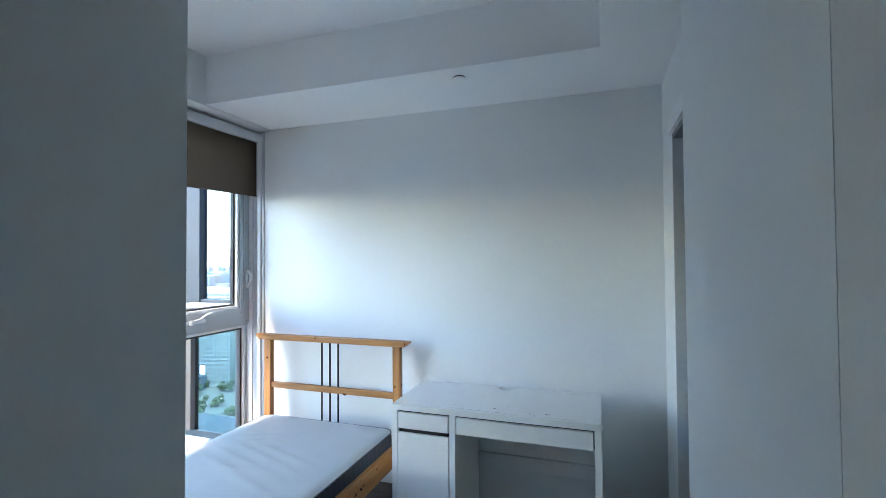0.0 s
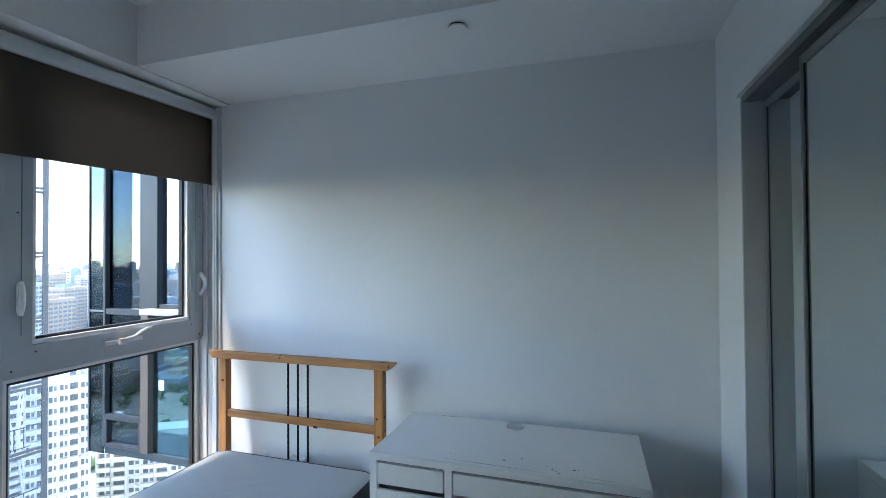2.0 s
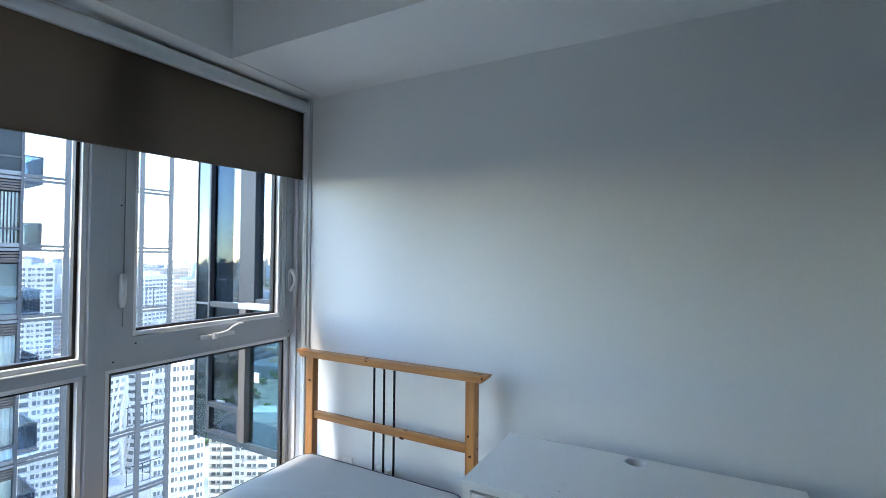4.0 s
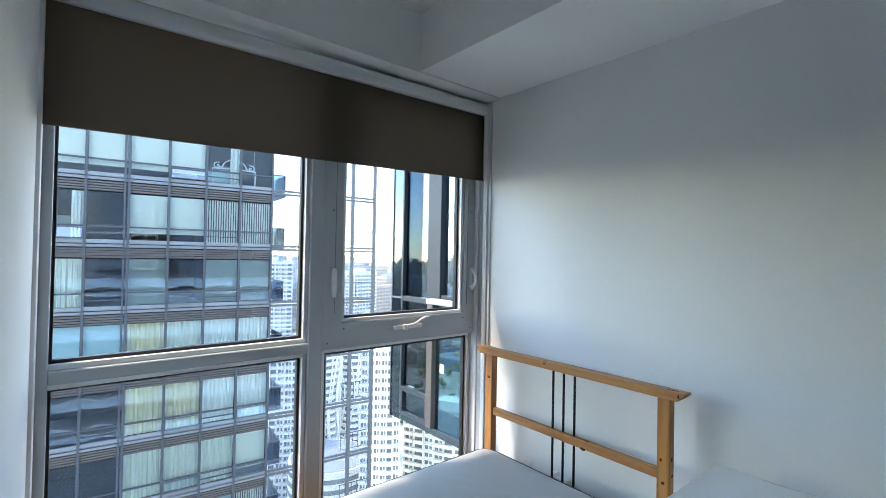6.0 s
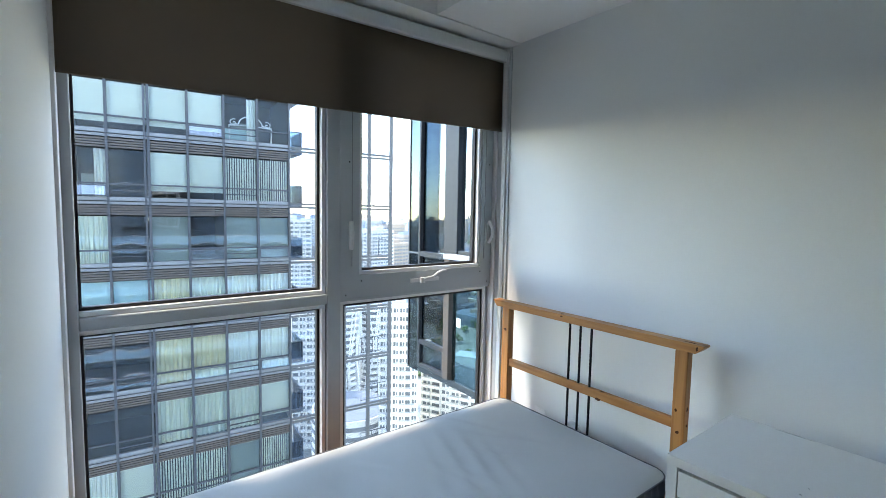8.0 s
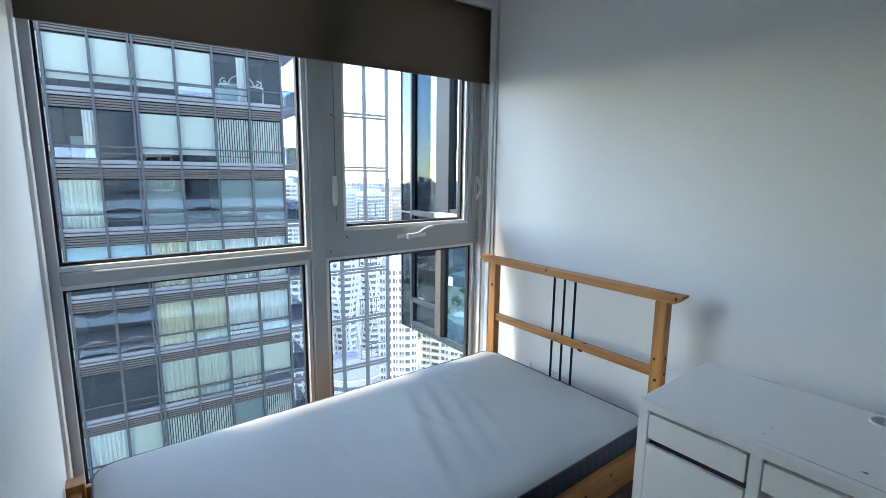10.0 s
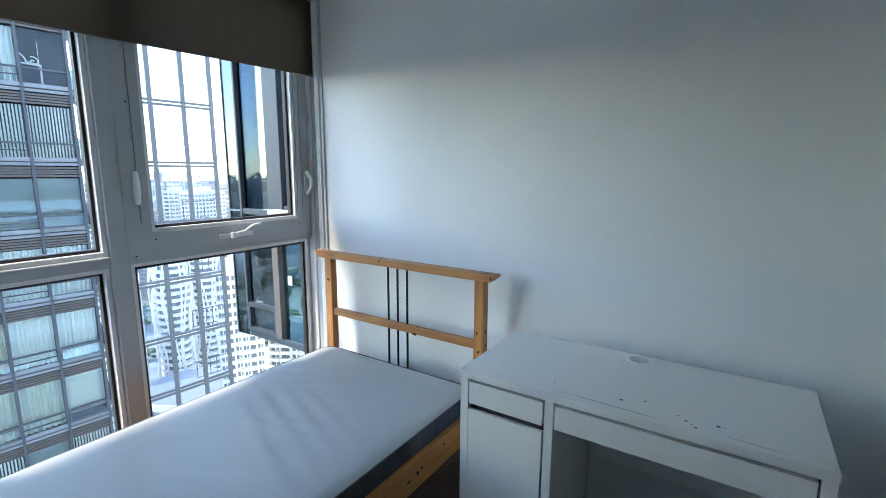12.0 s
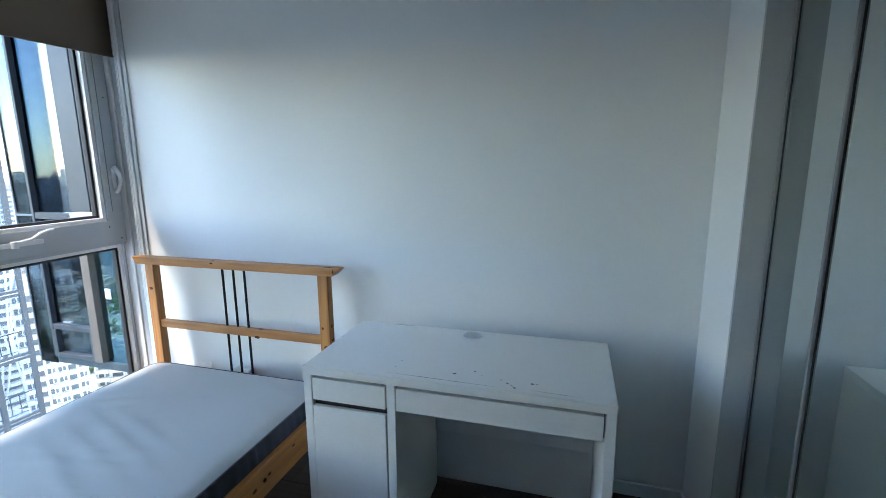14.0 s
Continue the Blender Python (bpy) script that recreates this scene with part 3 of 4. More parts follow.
def mattress_top():
    """The upper ticking: a softly sagging sheet with rounded plan corners and shallow creases."""
    bm = bmesh.new()
    nx, ny, r = 48, 90, 0.075
    rng2 = random.Random(11)
    folds = [((-2.0, 2.258), (-1.36, 2.03)), ((-1.95, 2.346), (-1.30, 2.10)), ((-1.93, 2.13), (-1.45, 1.96)), ((-1.80, 2.37), (-1.28, 2.19)), ((-1.40, 2.75), (-1.15, 2.66)), ((-1.72, 2.02), (-1.20, 1.86))]
    creases = [((a[0] + b[0]) / 2 + 1.605, (a[1] + b[1]) / 2 - 1.89, math.dist(a, b) * 0.75, math.atan2(b[1] - a[1], b[0] - a[0]), 0.005) for a, b in folds]
    creases += [(rng2.uniform(-0.30, 0.35), rng2.uniform(-0.3, 0.55), rng2.uniform(0.15, 0.4), rng2.uniform(-0.5, 0.9), rng2.uniform(0.002, 0.004)) for _ in range(10)]
    vs = []
    for i in range(nx + 1):
        col = []
        for j in range(ny + 1):
            u, v = 2 * i / nx - 1, 2 * j / ny - 1
            x, y = u * MX, v * MY
            ax, ay = abs(x) - (MX - r), abs(y) - (MY - r)
            if ax > 0 and ay > 0:
                k = max(ax, ay) / max(math.hypot(ax, ay), 1e-6)
                x = math.copysign(MX - r + ax * k, x)
                y = math.copysign(MY - r + ay * k, y)
            edge = min(MX - abs(u * MX), MY - abs(v * MY))
            z = MZ - 0.018 * math.exp(-edge / 0.022)
            z += 0.004 * noise.noise(Vector((x * 2.2, y * 2.2, 0.3))) + 0.0015 * noise.noise(Vector((x * 9, y * 9, 2.0)))
            fade = min(edge / 0.05, 1.0)
            for cx, cy, ln, tilt, hgt in creases:
                dx, dy = x - cx, y - cy
                a = dx * math.cos(tilt) + dy * math.sin(tilt)
                d = -dx * math.sin(tilt) + dy * math.cos(tilt) + 0.05 * a * a
                z += fade * hgt * math.exp(-(a / ln) ** 2 * 3) * (math.exp(-(d / 0.018) ** 2) - 0.5 * math.exp(-((d - 0.03) / 0.02) ** 2))
            col.append(bm.verts.new((x, y, z)))
        vs.append(col)
    for i in range(nx):
        for j in range(ny):
            bm.faces.new((vs[i][j], vs[i + 1][j], vs[i + 1][j + 1], vs[i][j + 1]))
    return bm


def round_outline(hx, hy, r, n=8):
    pts = []
    for cx, cy, a0 in ((hx - r, hy - r, 0), (-hx + r, hy - r, 90), (-hx + r, -hy + r, 180), (hx - r, -hy + r, 270)):
        pts += [(cx + r * math.cos(radians(a0 + 90 * k / n)), cy + r * math.sin(radians(a0 + 90 * k / n))) for k in range(n + 1)]
    return pts


shape("ticking", mattress_top(), MATT, mattress, "smooth grey ticking", smooth=True)
edge_line = round_outline(MX, MY, 0.075)
dense = []
for a, b in zip(edge_line, edge_line[1:] + edge_line[:1]):
    n = max(1, int(math.dist(a, b) / 0.012))
    dense += [(a[0] + (b[0] - a[0]) * k / n, a[1] + (b[1] - a[1]) * k / n) for k in range(n)]
bm = bmesh.new()
rings = []
for z, o in ((0.002, -0.006), (0.03, 0.0), (0.075, 0.003), (0.12, 0.002), (0.146, -0.002)):
    ring = []
    for k, (x, y) in enumerate(dense):
        rib = 0.004 * math.cos(k * math.pi * 0.5)
        ring.append(bm.verts.new((x * (1 + (o + rib) / MX), y * (1 + (o + rib) / MY), z)))
    rings.append(ring)
for r, q in zip(rings, rings[1:]):
    for k in range(len(r)):
        bm.faces.new((r[k], r[(k + 1) % len(r)], q[(k + 1) % len(q)], q[k]))
bm.faces.new(rings[0])
shape("border", bm, MATT_SIDE, mattress, "dark grey ribbed border", smooth=True)
part("piping", tube([(x, y, 0.153) for x, y in edge_line], 0.0034, 6, True), PIPE, mattress, "dark piping")

# ---- wall outlet and plug ----
outlet = thing("wall_outlet", "white wall outlet low behind the headboard", "outlet", (-1.965, FAR, 0.306))
part("plate", box((-0.036, -0.007, -0.057), (0.036, 0, 0.057), 0.002), PLASTIC, outlet)
for z in (-0.022, 0.022):
    rec = part("receptacle", box((-0.017, -0.010, z - 0.016), (0.017, -0.007, z + 0.016), 0.001), HANDLE, outlet)
    for x in (-0.006, 0.006):
        part("slot", box((x - 0.0012, -0.0106, z - 0.005), (x + 0.0012, -0.0101, z + 0.006)), DARK_GAP, rec)
adapter = thing("power_adapter", "white plug-in adapter with raised ends on the wall", "adapter", (-1.700, FAR, 0.352))
part("backing", box((-0.03, -0.012, -0.05), (0.03, 0.0, 0.02), 0.003), PLASTIC, adapter)
bm = prism([(-0.062, -0.06), (-0.056, 0.026), (-0.030, 0.030), (-0.020, 0.012), (0.020, 0.010), (0.032, 0.026), (0.052, 0.018), (0.060, -0.06)], "y", -0.055, -0.0125, 0.003)
part("shell", bm, PLASTIC, adapter)
part("prong_slot", box((0.040, -0.0562, -0.030), (0.050, -0.0552, 0.004)), DARK_GAP, adapter)

# ---- outside: the building's own glazed bay beside the window ----
PALE_METAL = material("mirror_clad_panel", (0.042, 0.053, 0.058), 0.16, 0.0, 0.04, scale=1, grain=6, bump=0, spec=0.16)
SILVER_METAL = material("silver_metal_panel", (0.13, 0.14, 0.145), 0.2, 0.0, 0.04, scale=1, grain=6, bump=0, spec=0.25)
DARK_METAL = material("dark_metal_panel", (0.028, 0.032, 0.038), 0.45, 0.0, 0.1, scale=3, grain=6, bump=0, spec=0.35)
BRONZE = material("bronze_mullion", (0.085, 0.062, 0.05), 0.45, 0.0, 0.1, scale=3, grain=6, bump=0)
OWN_LEDGE = material("white_ledge", (0.38, 0.39, 0.40), 0.6, vary=0.05, bump=0)
BAY_GLASS = pane_glass("bay_green_glass", (0.40, 0.54, 0.56), 1.16, 0.02)
# tint darkened in place of a shaded room behind the pane
BAY_DIM_GLASS = pane_glass("bay_dim_glass", (0.11, 0.16, 0.205), 1.10, 0.01)
BAY_SKY_GLASS = pane_glass("bay_clear_glass", (0.62, 0.68, 0.72), 1.16, 0.02)
BAY_PALE_GLASS = pane_glass("bay_pale_glass", (0.40, 0.44, 0.46), 1.16, 0.02)
BAY_GREY_GLASS = pane_glass("bay_grey_glass", (0.28, 0.33, 0.35), 1.16, 0.02)
for m in (BAY_GLASS, BAY_DIM_GLASS, BAY_SKY_GLASS, BAY_GREY_GLASS):
    m.node_tree.nodes["Glossy BSDF"].inputs["Color"].default_value = (0.72, 0.80, 0.86, 1)
bay = thing("glazed_bay", "dark glazed bay projecting beside the window, outside", "facade", (-3.7, 3.86, -0.31))


def bay_part(name, lo, hi, mat, bevel=0.004, label=""):
    bm = box(lo, hi, bevel)
    bmesh.ops.translate(bm, verts=bm.verts, vec=(3.7, -3.86, 0.31))
    return part(name, bm, mat, bay, label)


bay_part("corner_pane", (-4.67, 3.868, -0.31), (-4.48, 3.876, 3.4), BAY_GREY_GLASS, 0).visible_shadow = False
bay_part("corner_post", (-4.685, 3.86, -0.31), (-4.671, 3.885, 3.4), SILVER_METAL, 0.002)
bay_part("corner_rail", (-4.67, 3.86, 1.03), (-4.481, 3.867, 1.05), SILVER_METAL, 0.001)
bay_part("floor_edge", (-4.48, 3.877, -0.31), (-2.63, 4.3, -0.24), PALE_METAL)
bay_part("roof_edge", (-4.48, 3.877, 3.2), (-2.63, 4.3, 3.4), PALE_METAL)
bay_part("mullion", (-4.48, 3.855, -0.24), (-4.45, 3.93, 3.2), DARK_METAL)
bay_part("mullion", (-3.99, 3.845, -0.24), (-3.90, 3.95, 1.06), BRONZE)
bay_part("mullion", (-4.00, 3.845, 1.06), (-3.79, 3.95, 3.2), DARK_METAL)
bay_part("side_light", (-4.17, 3.89, 1.07), (-4.005, 3.898, 3.2), BAY_PALE_GLASS, 0).visible_shadow = False
bay_part("transom", (-4.45, 3.86, 1.01), (-4.00, 3.93, 1.065), DARK_METAL)
bay_part("transom", (-4.45, 3.858, 0.02), (-3.99, 3.93, 0.07), DARK_METAL)
bay_part("transom", (-4.45, 3.858, -0.24), (-3.99, 3.93, -0.20), DARK_METAL)
bay_part("sash_stile", (-4.45, 3.85, -0.20), (-4.42, 3.90, 0.02), DARK_METAL)
bay_part("sash_stile", (-4.02, 3.85, -0.20), (-3.99, 3.90, 0.02), DARK_METAL)
bay_part("sash_handle", (-4.28, 3.83, 0.10), (-4.18, 3.857, 0.115), SILVER_METAL)
bay_part("transom", (-3.79, 3.86, 1.065), (-2.63, 3.93, 1.12), DARK_METAL)
for z0, z1 in ((-0.20, 0.02), (0.07, 1.01), (1.065, 3.2)):
    bay_part("pane", (-4.45, 3.90, z0), (-3.99 if z0 < 1 else -4.17, 3.908, z1), BAY_DIM_GLASS if z0 > 1 else BAY_GREY_GLASS, 0).visible_shadow = False
for x0, z0, z1 in ((-3.90, -0.24, 1.064), (-3.79, 1.12, 3.2)):
    bay_part("pane", (x0, 3.90, z0), (-2.63, 3.908, z1), BAY_GLASS if z0 < 1 else BAY_SKY_GLASS, 0).visible_shadow = False
bay_part("white_tag", (-3.825, 3.893, 0.335), (-3.765, 3.899, 0.425), HANDLE, 0.001, "small white plate")
bay_part("ledge", (-3.88, 3.74, 1.035), (-3.2, 3.844, 1.085), OWN_LEDGE, 0.01, "white rounded ledge")
bay_part("side_wall", (-2.69, 3.171, -0.31), (-2.631, 3.855, 3.4), DARK_METAL, 0)

# ---- outside: the face of the building itself ----
OWN_GLASS = material("own_facade_glass", (0.15, 0.21, 0.27), 0.15, vary=0.2, scale=0.5, bump=0)
OWN_SLAB = material("own_slab_white", (0.80, 0.80, 0.80), 0.7, vary=0.05, scale=0.5, bump=0)
own = thing("own_facade", "outer face of the building with white slab edges", "facade", (-2.63, 1.9, 0), kind="structure")
for lo, hi in (((0, -14, -96), (0.3, -1.18, 13)), ((0, 1.955, -96), (0.3, 16, 13)), ((0, -1.18, 3.41), (0.3, 1.955, 13)), ((0, -1.18, -96), (0.3, 1.955, -0.32)), ((0, -1.18, 3.0), (0.3, 1.27, 3.41))):
    part("curtain_wall", box(lo, hi), OWN_GLASS, own)
OWN_BAND = material("own_band_blue", (0.42, 0.68, 0.90), 0.5, vary=0.05, scale=0.5, bump=0)
# unseen bands added to give blue stripes in the tower's reflections
for z in (-13.9, -10.9, -5.4, -1.5):
    part("mirrored_band", box((-0.22, -14, z - 0.45), (-0.002, 16, z + 0.40)), OWN_BAND, own)
    for d in (-0.52, 0.401):
        part("slab_edge", box((-0.26, -14, z + d), (-0.002, 16, z + d + 0.069)), OWN_SLAB, own)

# ---- outside: facing tower ----
SPANDREL = material("spandrel_grey", (0.14, 0.145, 0.15), 0.5, 0.1, 0.06, scale=2, bump=0.01)
SILL_PANEL = material("pale_sill_panel", (0.19, 0.195, 0.20), 0.35, 0.2, 0.06, scale=2, bump=0.01)
MULLION = material("facade_mullion", (0.045, 0.048, 0.055), 0.5, 0.0, 0.05, bump=0)
LOUVRE = material("facade_louvre", (0.075, 0.062, 0.055), 0.6, 0.1, 0.1, bump=0)
TOWER_GLASS = pane_glass("tower_glass", (0.96, 0.99, 0.99), 1.45, 0.10, 0.0015)
SCREEN_GLASS = pane_glass("screen_glass", (0.74, 0.79, 0.86), 1.35, 0.05)
BALCONY_GLASS = pane_glass("balcony_glass", (0.36, 0.44, 0.50), 1.4)
SHADE_CREAM = material("cream_shade", (0.74, 0.76, 0.64), 0.9, vary=0.05, scale=2, bump=0)
CURTAIN_YELLOW = material("ochre_curtain", (0.78, 0.72, 0.48), 0.9, vary=0.1, scale=2, bump=0)
CURTAIN_WHITE = material("white_curtain", (0.86, 0.87, 0.80), 0.9, vary=0.06, scale=2, bump=0)
SHADE_BLUE = material("blue_shade", (0.42, 0.62, 0.62), 0.8, vary=0.06, scale=2, bump=0)
SHEER_GREY = material("grey_sheer", (0.26, 0.31, 0.28), 0.9, vary=0.08, scale=2, bump=0)
# near-black: the dimness of the rooms put into walls and slabs
INTERIOR = material("tower_dim_interior", (0.035, 0.04, 0.045), 0.9, vary=0.3, scale=0.8, bump=0)
CONCRETE = material("pale_concrete", (0.55, 0.56, 0.56), 0.8, vary=0.08, scale=0.4, bump=0)

SCREEN_METAL = material("screen_metal", (0.075, 0.076, 0.078), 0.5, 0.0, 0.05, bump=0)
PITCH, STOREY, BAYS = 1.526, 2.9, 9
tower = thing("apartment_tower", "glass apartment tower across the street with mixed blinds", "building", (-24.18, 9.19, -0.264), -5.5)
LEVELS = [2.0 + STOREY * k for k in range(-8, 4)]
OPEN_VENTS = {4.9: (6,), 2.0: (3,), -0.9: (6, 8), -3.8: (2,), -6.7: (6, 8), -9.6: (6, 8)}
ROWS_BY_LEVEL = {4.9: "bbbbbbbdd", 2.0: "bdbddbbss", -0.9: "dcdcdgdgg", -3.8: "bwwuuycww", -6.7: "dcyddyyww", -9.6: "ycdddcccb", -12.5: "bswwbssgs"}


def sheet_mesh(name, width, z0, z1, waves, depth, mat):
    bm = bmesh.new()
    n = max(2, int(waves * 6))
    top, low = [], []
    for k in range(n + 1):
        f = k / n
        x = depth * math.sin(f * waves * math.tau) + 0.4 * depth * math.sin(f * waves * 2.3 * math.tau + 1)
        top.append(bm.verts.new((x, f * width, z1)))
        low.append(bm.verts.new((x * 1.3, f * width, z0)))
    for k in range(n):
        bm.faces.new((top[k], top[k + 1], low[k + 1], low[k]))
    me = bpy.data.meshes.new(name)
    bm.to_mesh(me)
    bm.free()
    me.materials.append(mat)
    return me


def strips_mesh(name, width, z0, z1, count, mat):
    bm = bmesh.new()
    for k in range(count):
        y = width * (k + 0.2) / count
        add_box(bm, (-0.01, y, z0), (0.01, y + width * 0.55 / count, z1))
    me = bpy.data.meshes.new(name)
    bm.to_mesh(me)
    bm.free()
    me.materials.append(mat)
    return me


def box_mesh(name, lo, hi, mat):
    bm = box(lo, hi)
    me = bpy.data.meshes.new(name)
    bm.to_mesh(me)
    bm.free()
    me.materials.append(mat)
    return me


def pillow_mesh(name, width, z0, z1, sag, mat):
    """A sealed pane that bulges a little in its middle."""
    bm = bmesh.new()
    n = 6
    rows = [[bm.verts.new((sag * (1 - (2 * i / n - 1) ** 2) * (1 - (2 * j / n - 1) ** 2), width * i / n, z0 + (z1 - z0) * j / n)) for j in range(n + 1)] for i in range(n + 1)]
    for i in range(n):
        for j in range(n):
            bm.faces.new((rows[i][j], rows[i + 1][j], rows[i + 1][j + 1], rows[i][j + 1])).smooth = True
    me = bpy.data.meshes.new(name)
    bm.to_mesh(me)
    bm.free()
    me.materials.append(mat)
    return me


def piece(name, me, parent, at, label=""):
    ob = new(name, me)
    ob.parent = parent
    ob.location = at
    return tagged(ob, label)


W = PITCH - 0.10
COVERS = {
    "b": ("blind", sheet_mesh("blind", W, 0.50, 2.24, 0.5, 0.004, SHADE_CREAM)),
    "u": ("blind", sheet_mesh("blind", W, 0.74, 2.24, 0.5, 0.004, SHADE_BLUE)),
    "g": ("blind", sheet_mesh("blind", W, 0.20, 2.24, 0.5, 0.006, SHEER_GREY)),
    "c": ("curtain", sheet_mesh("curtain", W, 0.18, 2.24, 7, 0.05, SHADE_CREAM)),
    "y": ("curtain", sheet_mesh("curtain", W, 0.18, 2.24, 6, 0.06, CURTAIN_YELLOW)),
    "w": ("curtain", sheet_mesh("curtain", W, 0.18, 2.24, 8, 0.05, CURTAIN_WHITE)),
    "s": ("vertical_blind", strips_mesh("vertical_blind", W, 0.18, 2.24, 13, SHADE_CREAM)),
}
SIDE_CURTAIN = sheet_mesh("side_curtain", 0.42, 0.18, 2.24, 3, 0.05, CURTAIN_WHITE)
DRESSER = box_mesh("furniture", (0, 0, 0), (0.5, 0.8, 1.1), SHEER_GREY)
PANE_BIG = pillow_mesh("pane", W, 0.80, 2.24, 0.006, TOWER_GLASS)
PANE_LOW = pillow_mesh("pane", W, 0.20, 0.72, 0.003, TOWER_GLASS)
PANE_SCREEN = box_mesh("pane", (-0.01, 0, 0.13), (0, 1.27, 2.74), SCREEN_GLASS)
bm = bmesh.new()
add_box(bm, (-0.03, 0.0, -0.50), (0.01, W, -0.46))
add_box(bm, (-0.03, 0.0, -0.04), (0.01, W, 0.0))
add_box(bm, (-0.03, 0.0, -0.46), (0.01, 0.04, -0.04))
add_box(bm, (-0.03, W - 0.04, -0.46), (0.01, W, -0.04))
VENT = bpy.data.meshes.new("vent_frame")
bm.to_mesh(VENT)
bm.free()
VENT.materials.append(MULLION)
VENT_PANE = box_mesh("vent_pane", (-0.015, 0.04, -0.46), (-0.008, W - 0.04, -0.04), TOWER_GLASS)
trng = random.Random(21)
SPAN = -BAYS * PITCH
TOP = LEVELS[-1] + 0.14
for z in LEVELS:
    bm = bmesh.new()
    add_box(bm, (-0.12, SPAN, -0.14), (0.03, 0.0, -0.02))
    add_box(bm, (-0.12, SPAN, 0.02), (0.035, 0.0, 0.05))
    ob = part("slab_edge", bm, SPANDREL, tower)
    ob.location.z = z
    ob = part("sill_panel", box((-0.11, SPAN, 0.051), (0.010, 0.0, 0.19)), SILL_PANEL, tower)
    ob.location.z = z
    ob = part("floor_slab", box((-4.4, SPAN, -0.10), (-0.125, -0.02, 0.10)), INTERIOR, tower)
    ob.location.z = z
    if z == LEVELS[-1]:
        continue
    bm = bmesh.new()
    for k in range(4):
        add_box(bm, (-0.10, SPAN, 2.30 + 0.11 * k), (0.0, 0.0, 2.38 + 0.11 * k))
    ob = part("louvre_band", bm, LOUVRE, tower)
    ob.location.z = z
    ob = part("transom", box((-0.06, SPAN, 0.72), (0.02, 0.0, 0.79)), MULLION, tower)
    ob.location.z = z
    codes = ROWS_BY_LEVEL.get(round(z, 1)) or "".join(trng.choice("bbdcywgsd") for _ in range(BAYS))
    for k in range(BAYS):
        y = SPAN + k * PITCH + 0.05
        piece("pane", PANE_BIG, tower, (-0.04, y, z))
        sill = part("sill_bar", box((-0.05, y, 0.44), (0.012, y + W, 0.48)), MULLION, tower) if (k + round(z)) % 3 == 0 else None
        if sill:
            sill.location.z = z
        if k in OPEN_VENTS.get(round(z, 1), ()):
            vent = piece("vent_frame", VENT, tower, (0.0, y, z + 0.70))
            vent.rotation_euler = (0, radians(-16), 0)
            piece("vent_pane", VENT_PANE, vent, (0, 0, 0))
        else:
            piece("pane", PANE_LOW, tower, (-0.04, y, z))
        if codes[k] == "d" and trng.random() < 0.45:
            piece("side_curtain", SIDE_CURTAIN, tower, (-0.22, y + trng.choice((0.0, W - 0.42)), z))
            piece("furniture", DRESSER, tower, (-1.6, y + trng.uniform(0, 0.5), z + 0.1))
        if codes[k] in COVERS:
            kind, me = COVERS[codes[k]]
            piece(kind, me, tower, (-0.22, y, z))
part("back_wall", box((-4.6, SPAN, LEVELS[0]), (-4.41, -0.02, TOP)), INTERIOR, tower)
part("end_wall", box((-4.4, -0.02, LEVELS[0]), (-0.13, 0.0, TOP)), SPANDREL, tower)
part("end_wall", box((-4.4, SPAN - 0.06, LEVELS[0]), (-0.0, SPAN - 0.001, TOP)), SPANDREL, tower)
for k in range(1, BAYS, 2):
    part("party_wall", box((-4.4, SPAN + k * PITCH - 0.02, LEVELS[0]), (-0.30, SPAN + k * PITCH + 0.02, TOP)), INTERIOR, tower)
part("mullion", box((-0.10, SPAN + 5 * PITCH - 0.19, LEVELS[0]), (0.045, SPAN + 5 * PITCH - 0.11, TOP)), MULLION, tower)
WHITE_STEEL = material("white_steel", (0.8, 0.8, 0.8), 0.4, bump=0)
BENCH_Y, BENCH_Z = -1.75, 5.85
arch = [(-0.5, BENCH_Y + 0.55 * math.cos(math.pi * k / 14), BENCH_Z + 0.12 + 0.40 * math.sin(math.pi * k / 14)) for k in range(15)]
part("scroll_rail", tube(arch, 0.03, 6), WHITE_STEEL, tower, "white scrolled steel rail")
part("scroll_rail", tube([(-0.5, BENCH_Y - 1.0, BENCH_Z + 0.02), (-0.5, BENCH_Y, BENCH_Z + 0.08), (-0.5, BENCH_Y + 1.0, BENCH_Z + 0.02)], 0.03, 6), WHITE_STEEL, tower, "white scrolled steel rail")
for s in (-1, 1):
    curl = [(-0.5, BENCH_Y + s * (0.78 + 0.014 * k * math.cos(0.55 * k)), BENCH_Z + 0.17 + 0.012 * k * math.sin(0.55 * k)) for k in range(16)]
    part("scroll_rail", tube(curl, 0.025, 6), WHITE_STEEL, tower, "white scrolled steel rail")
    part("scroll_rail", tube([(-0.5, BENCH_Y + s * 0.98, BENCH_Z - 0.7), (-0.5, BENCH_Y + s * 1.0, BENCH_Z + 0.05), (-0.5, BENCH_Y + s * 0.55, BENCH_Z + 0.12)], 0.03, 6), WHITE_STEEL, tower, "white scrolled steel rail")
part("balcony_panel", box((-0.62, -2.95, 5.2), (-0.58, -1.55, 5.75)), SHADE_BLUE, tower, "teal panel")
for k in range(BAYS + 1):
    y = SPAN + k * PITCH
    part("mullion", box((-0.10, y - 0.05, LEVELS[0]), (0.06, y + 0.05, TOP)), MULLION, tower)
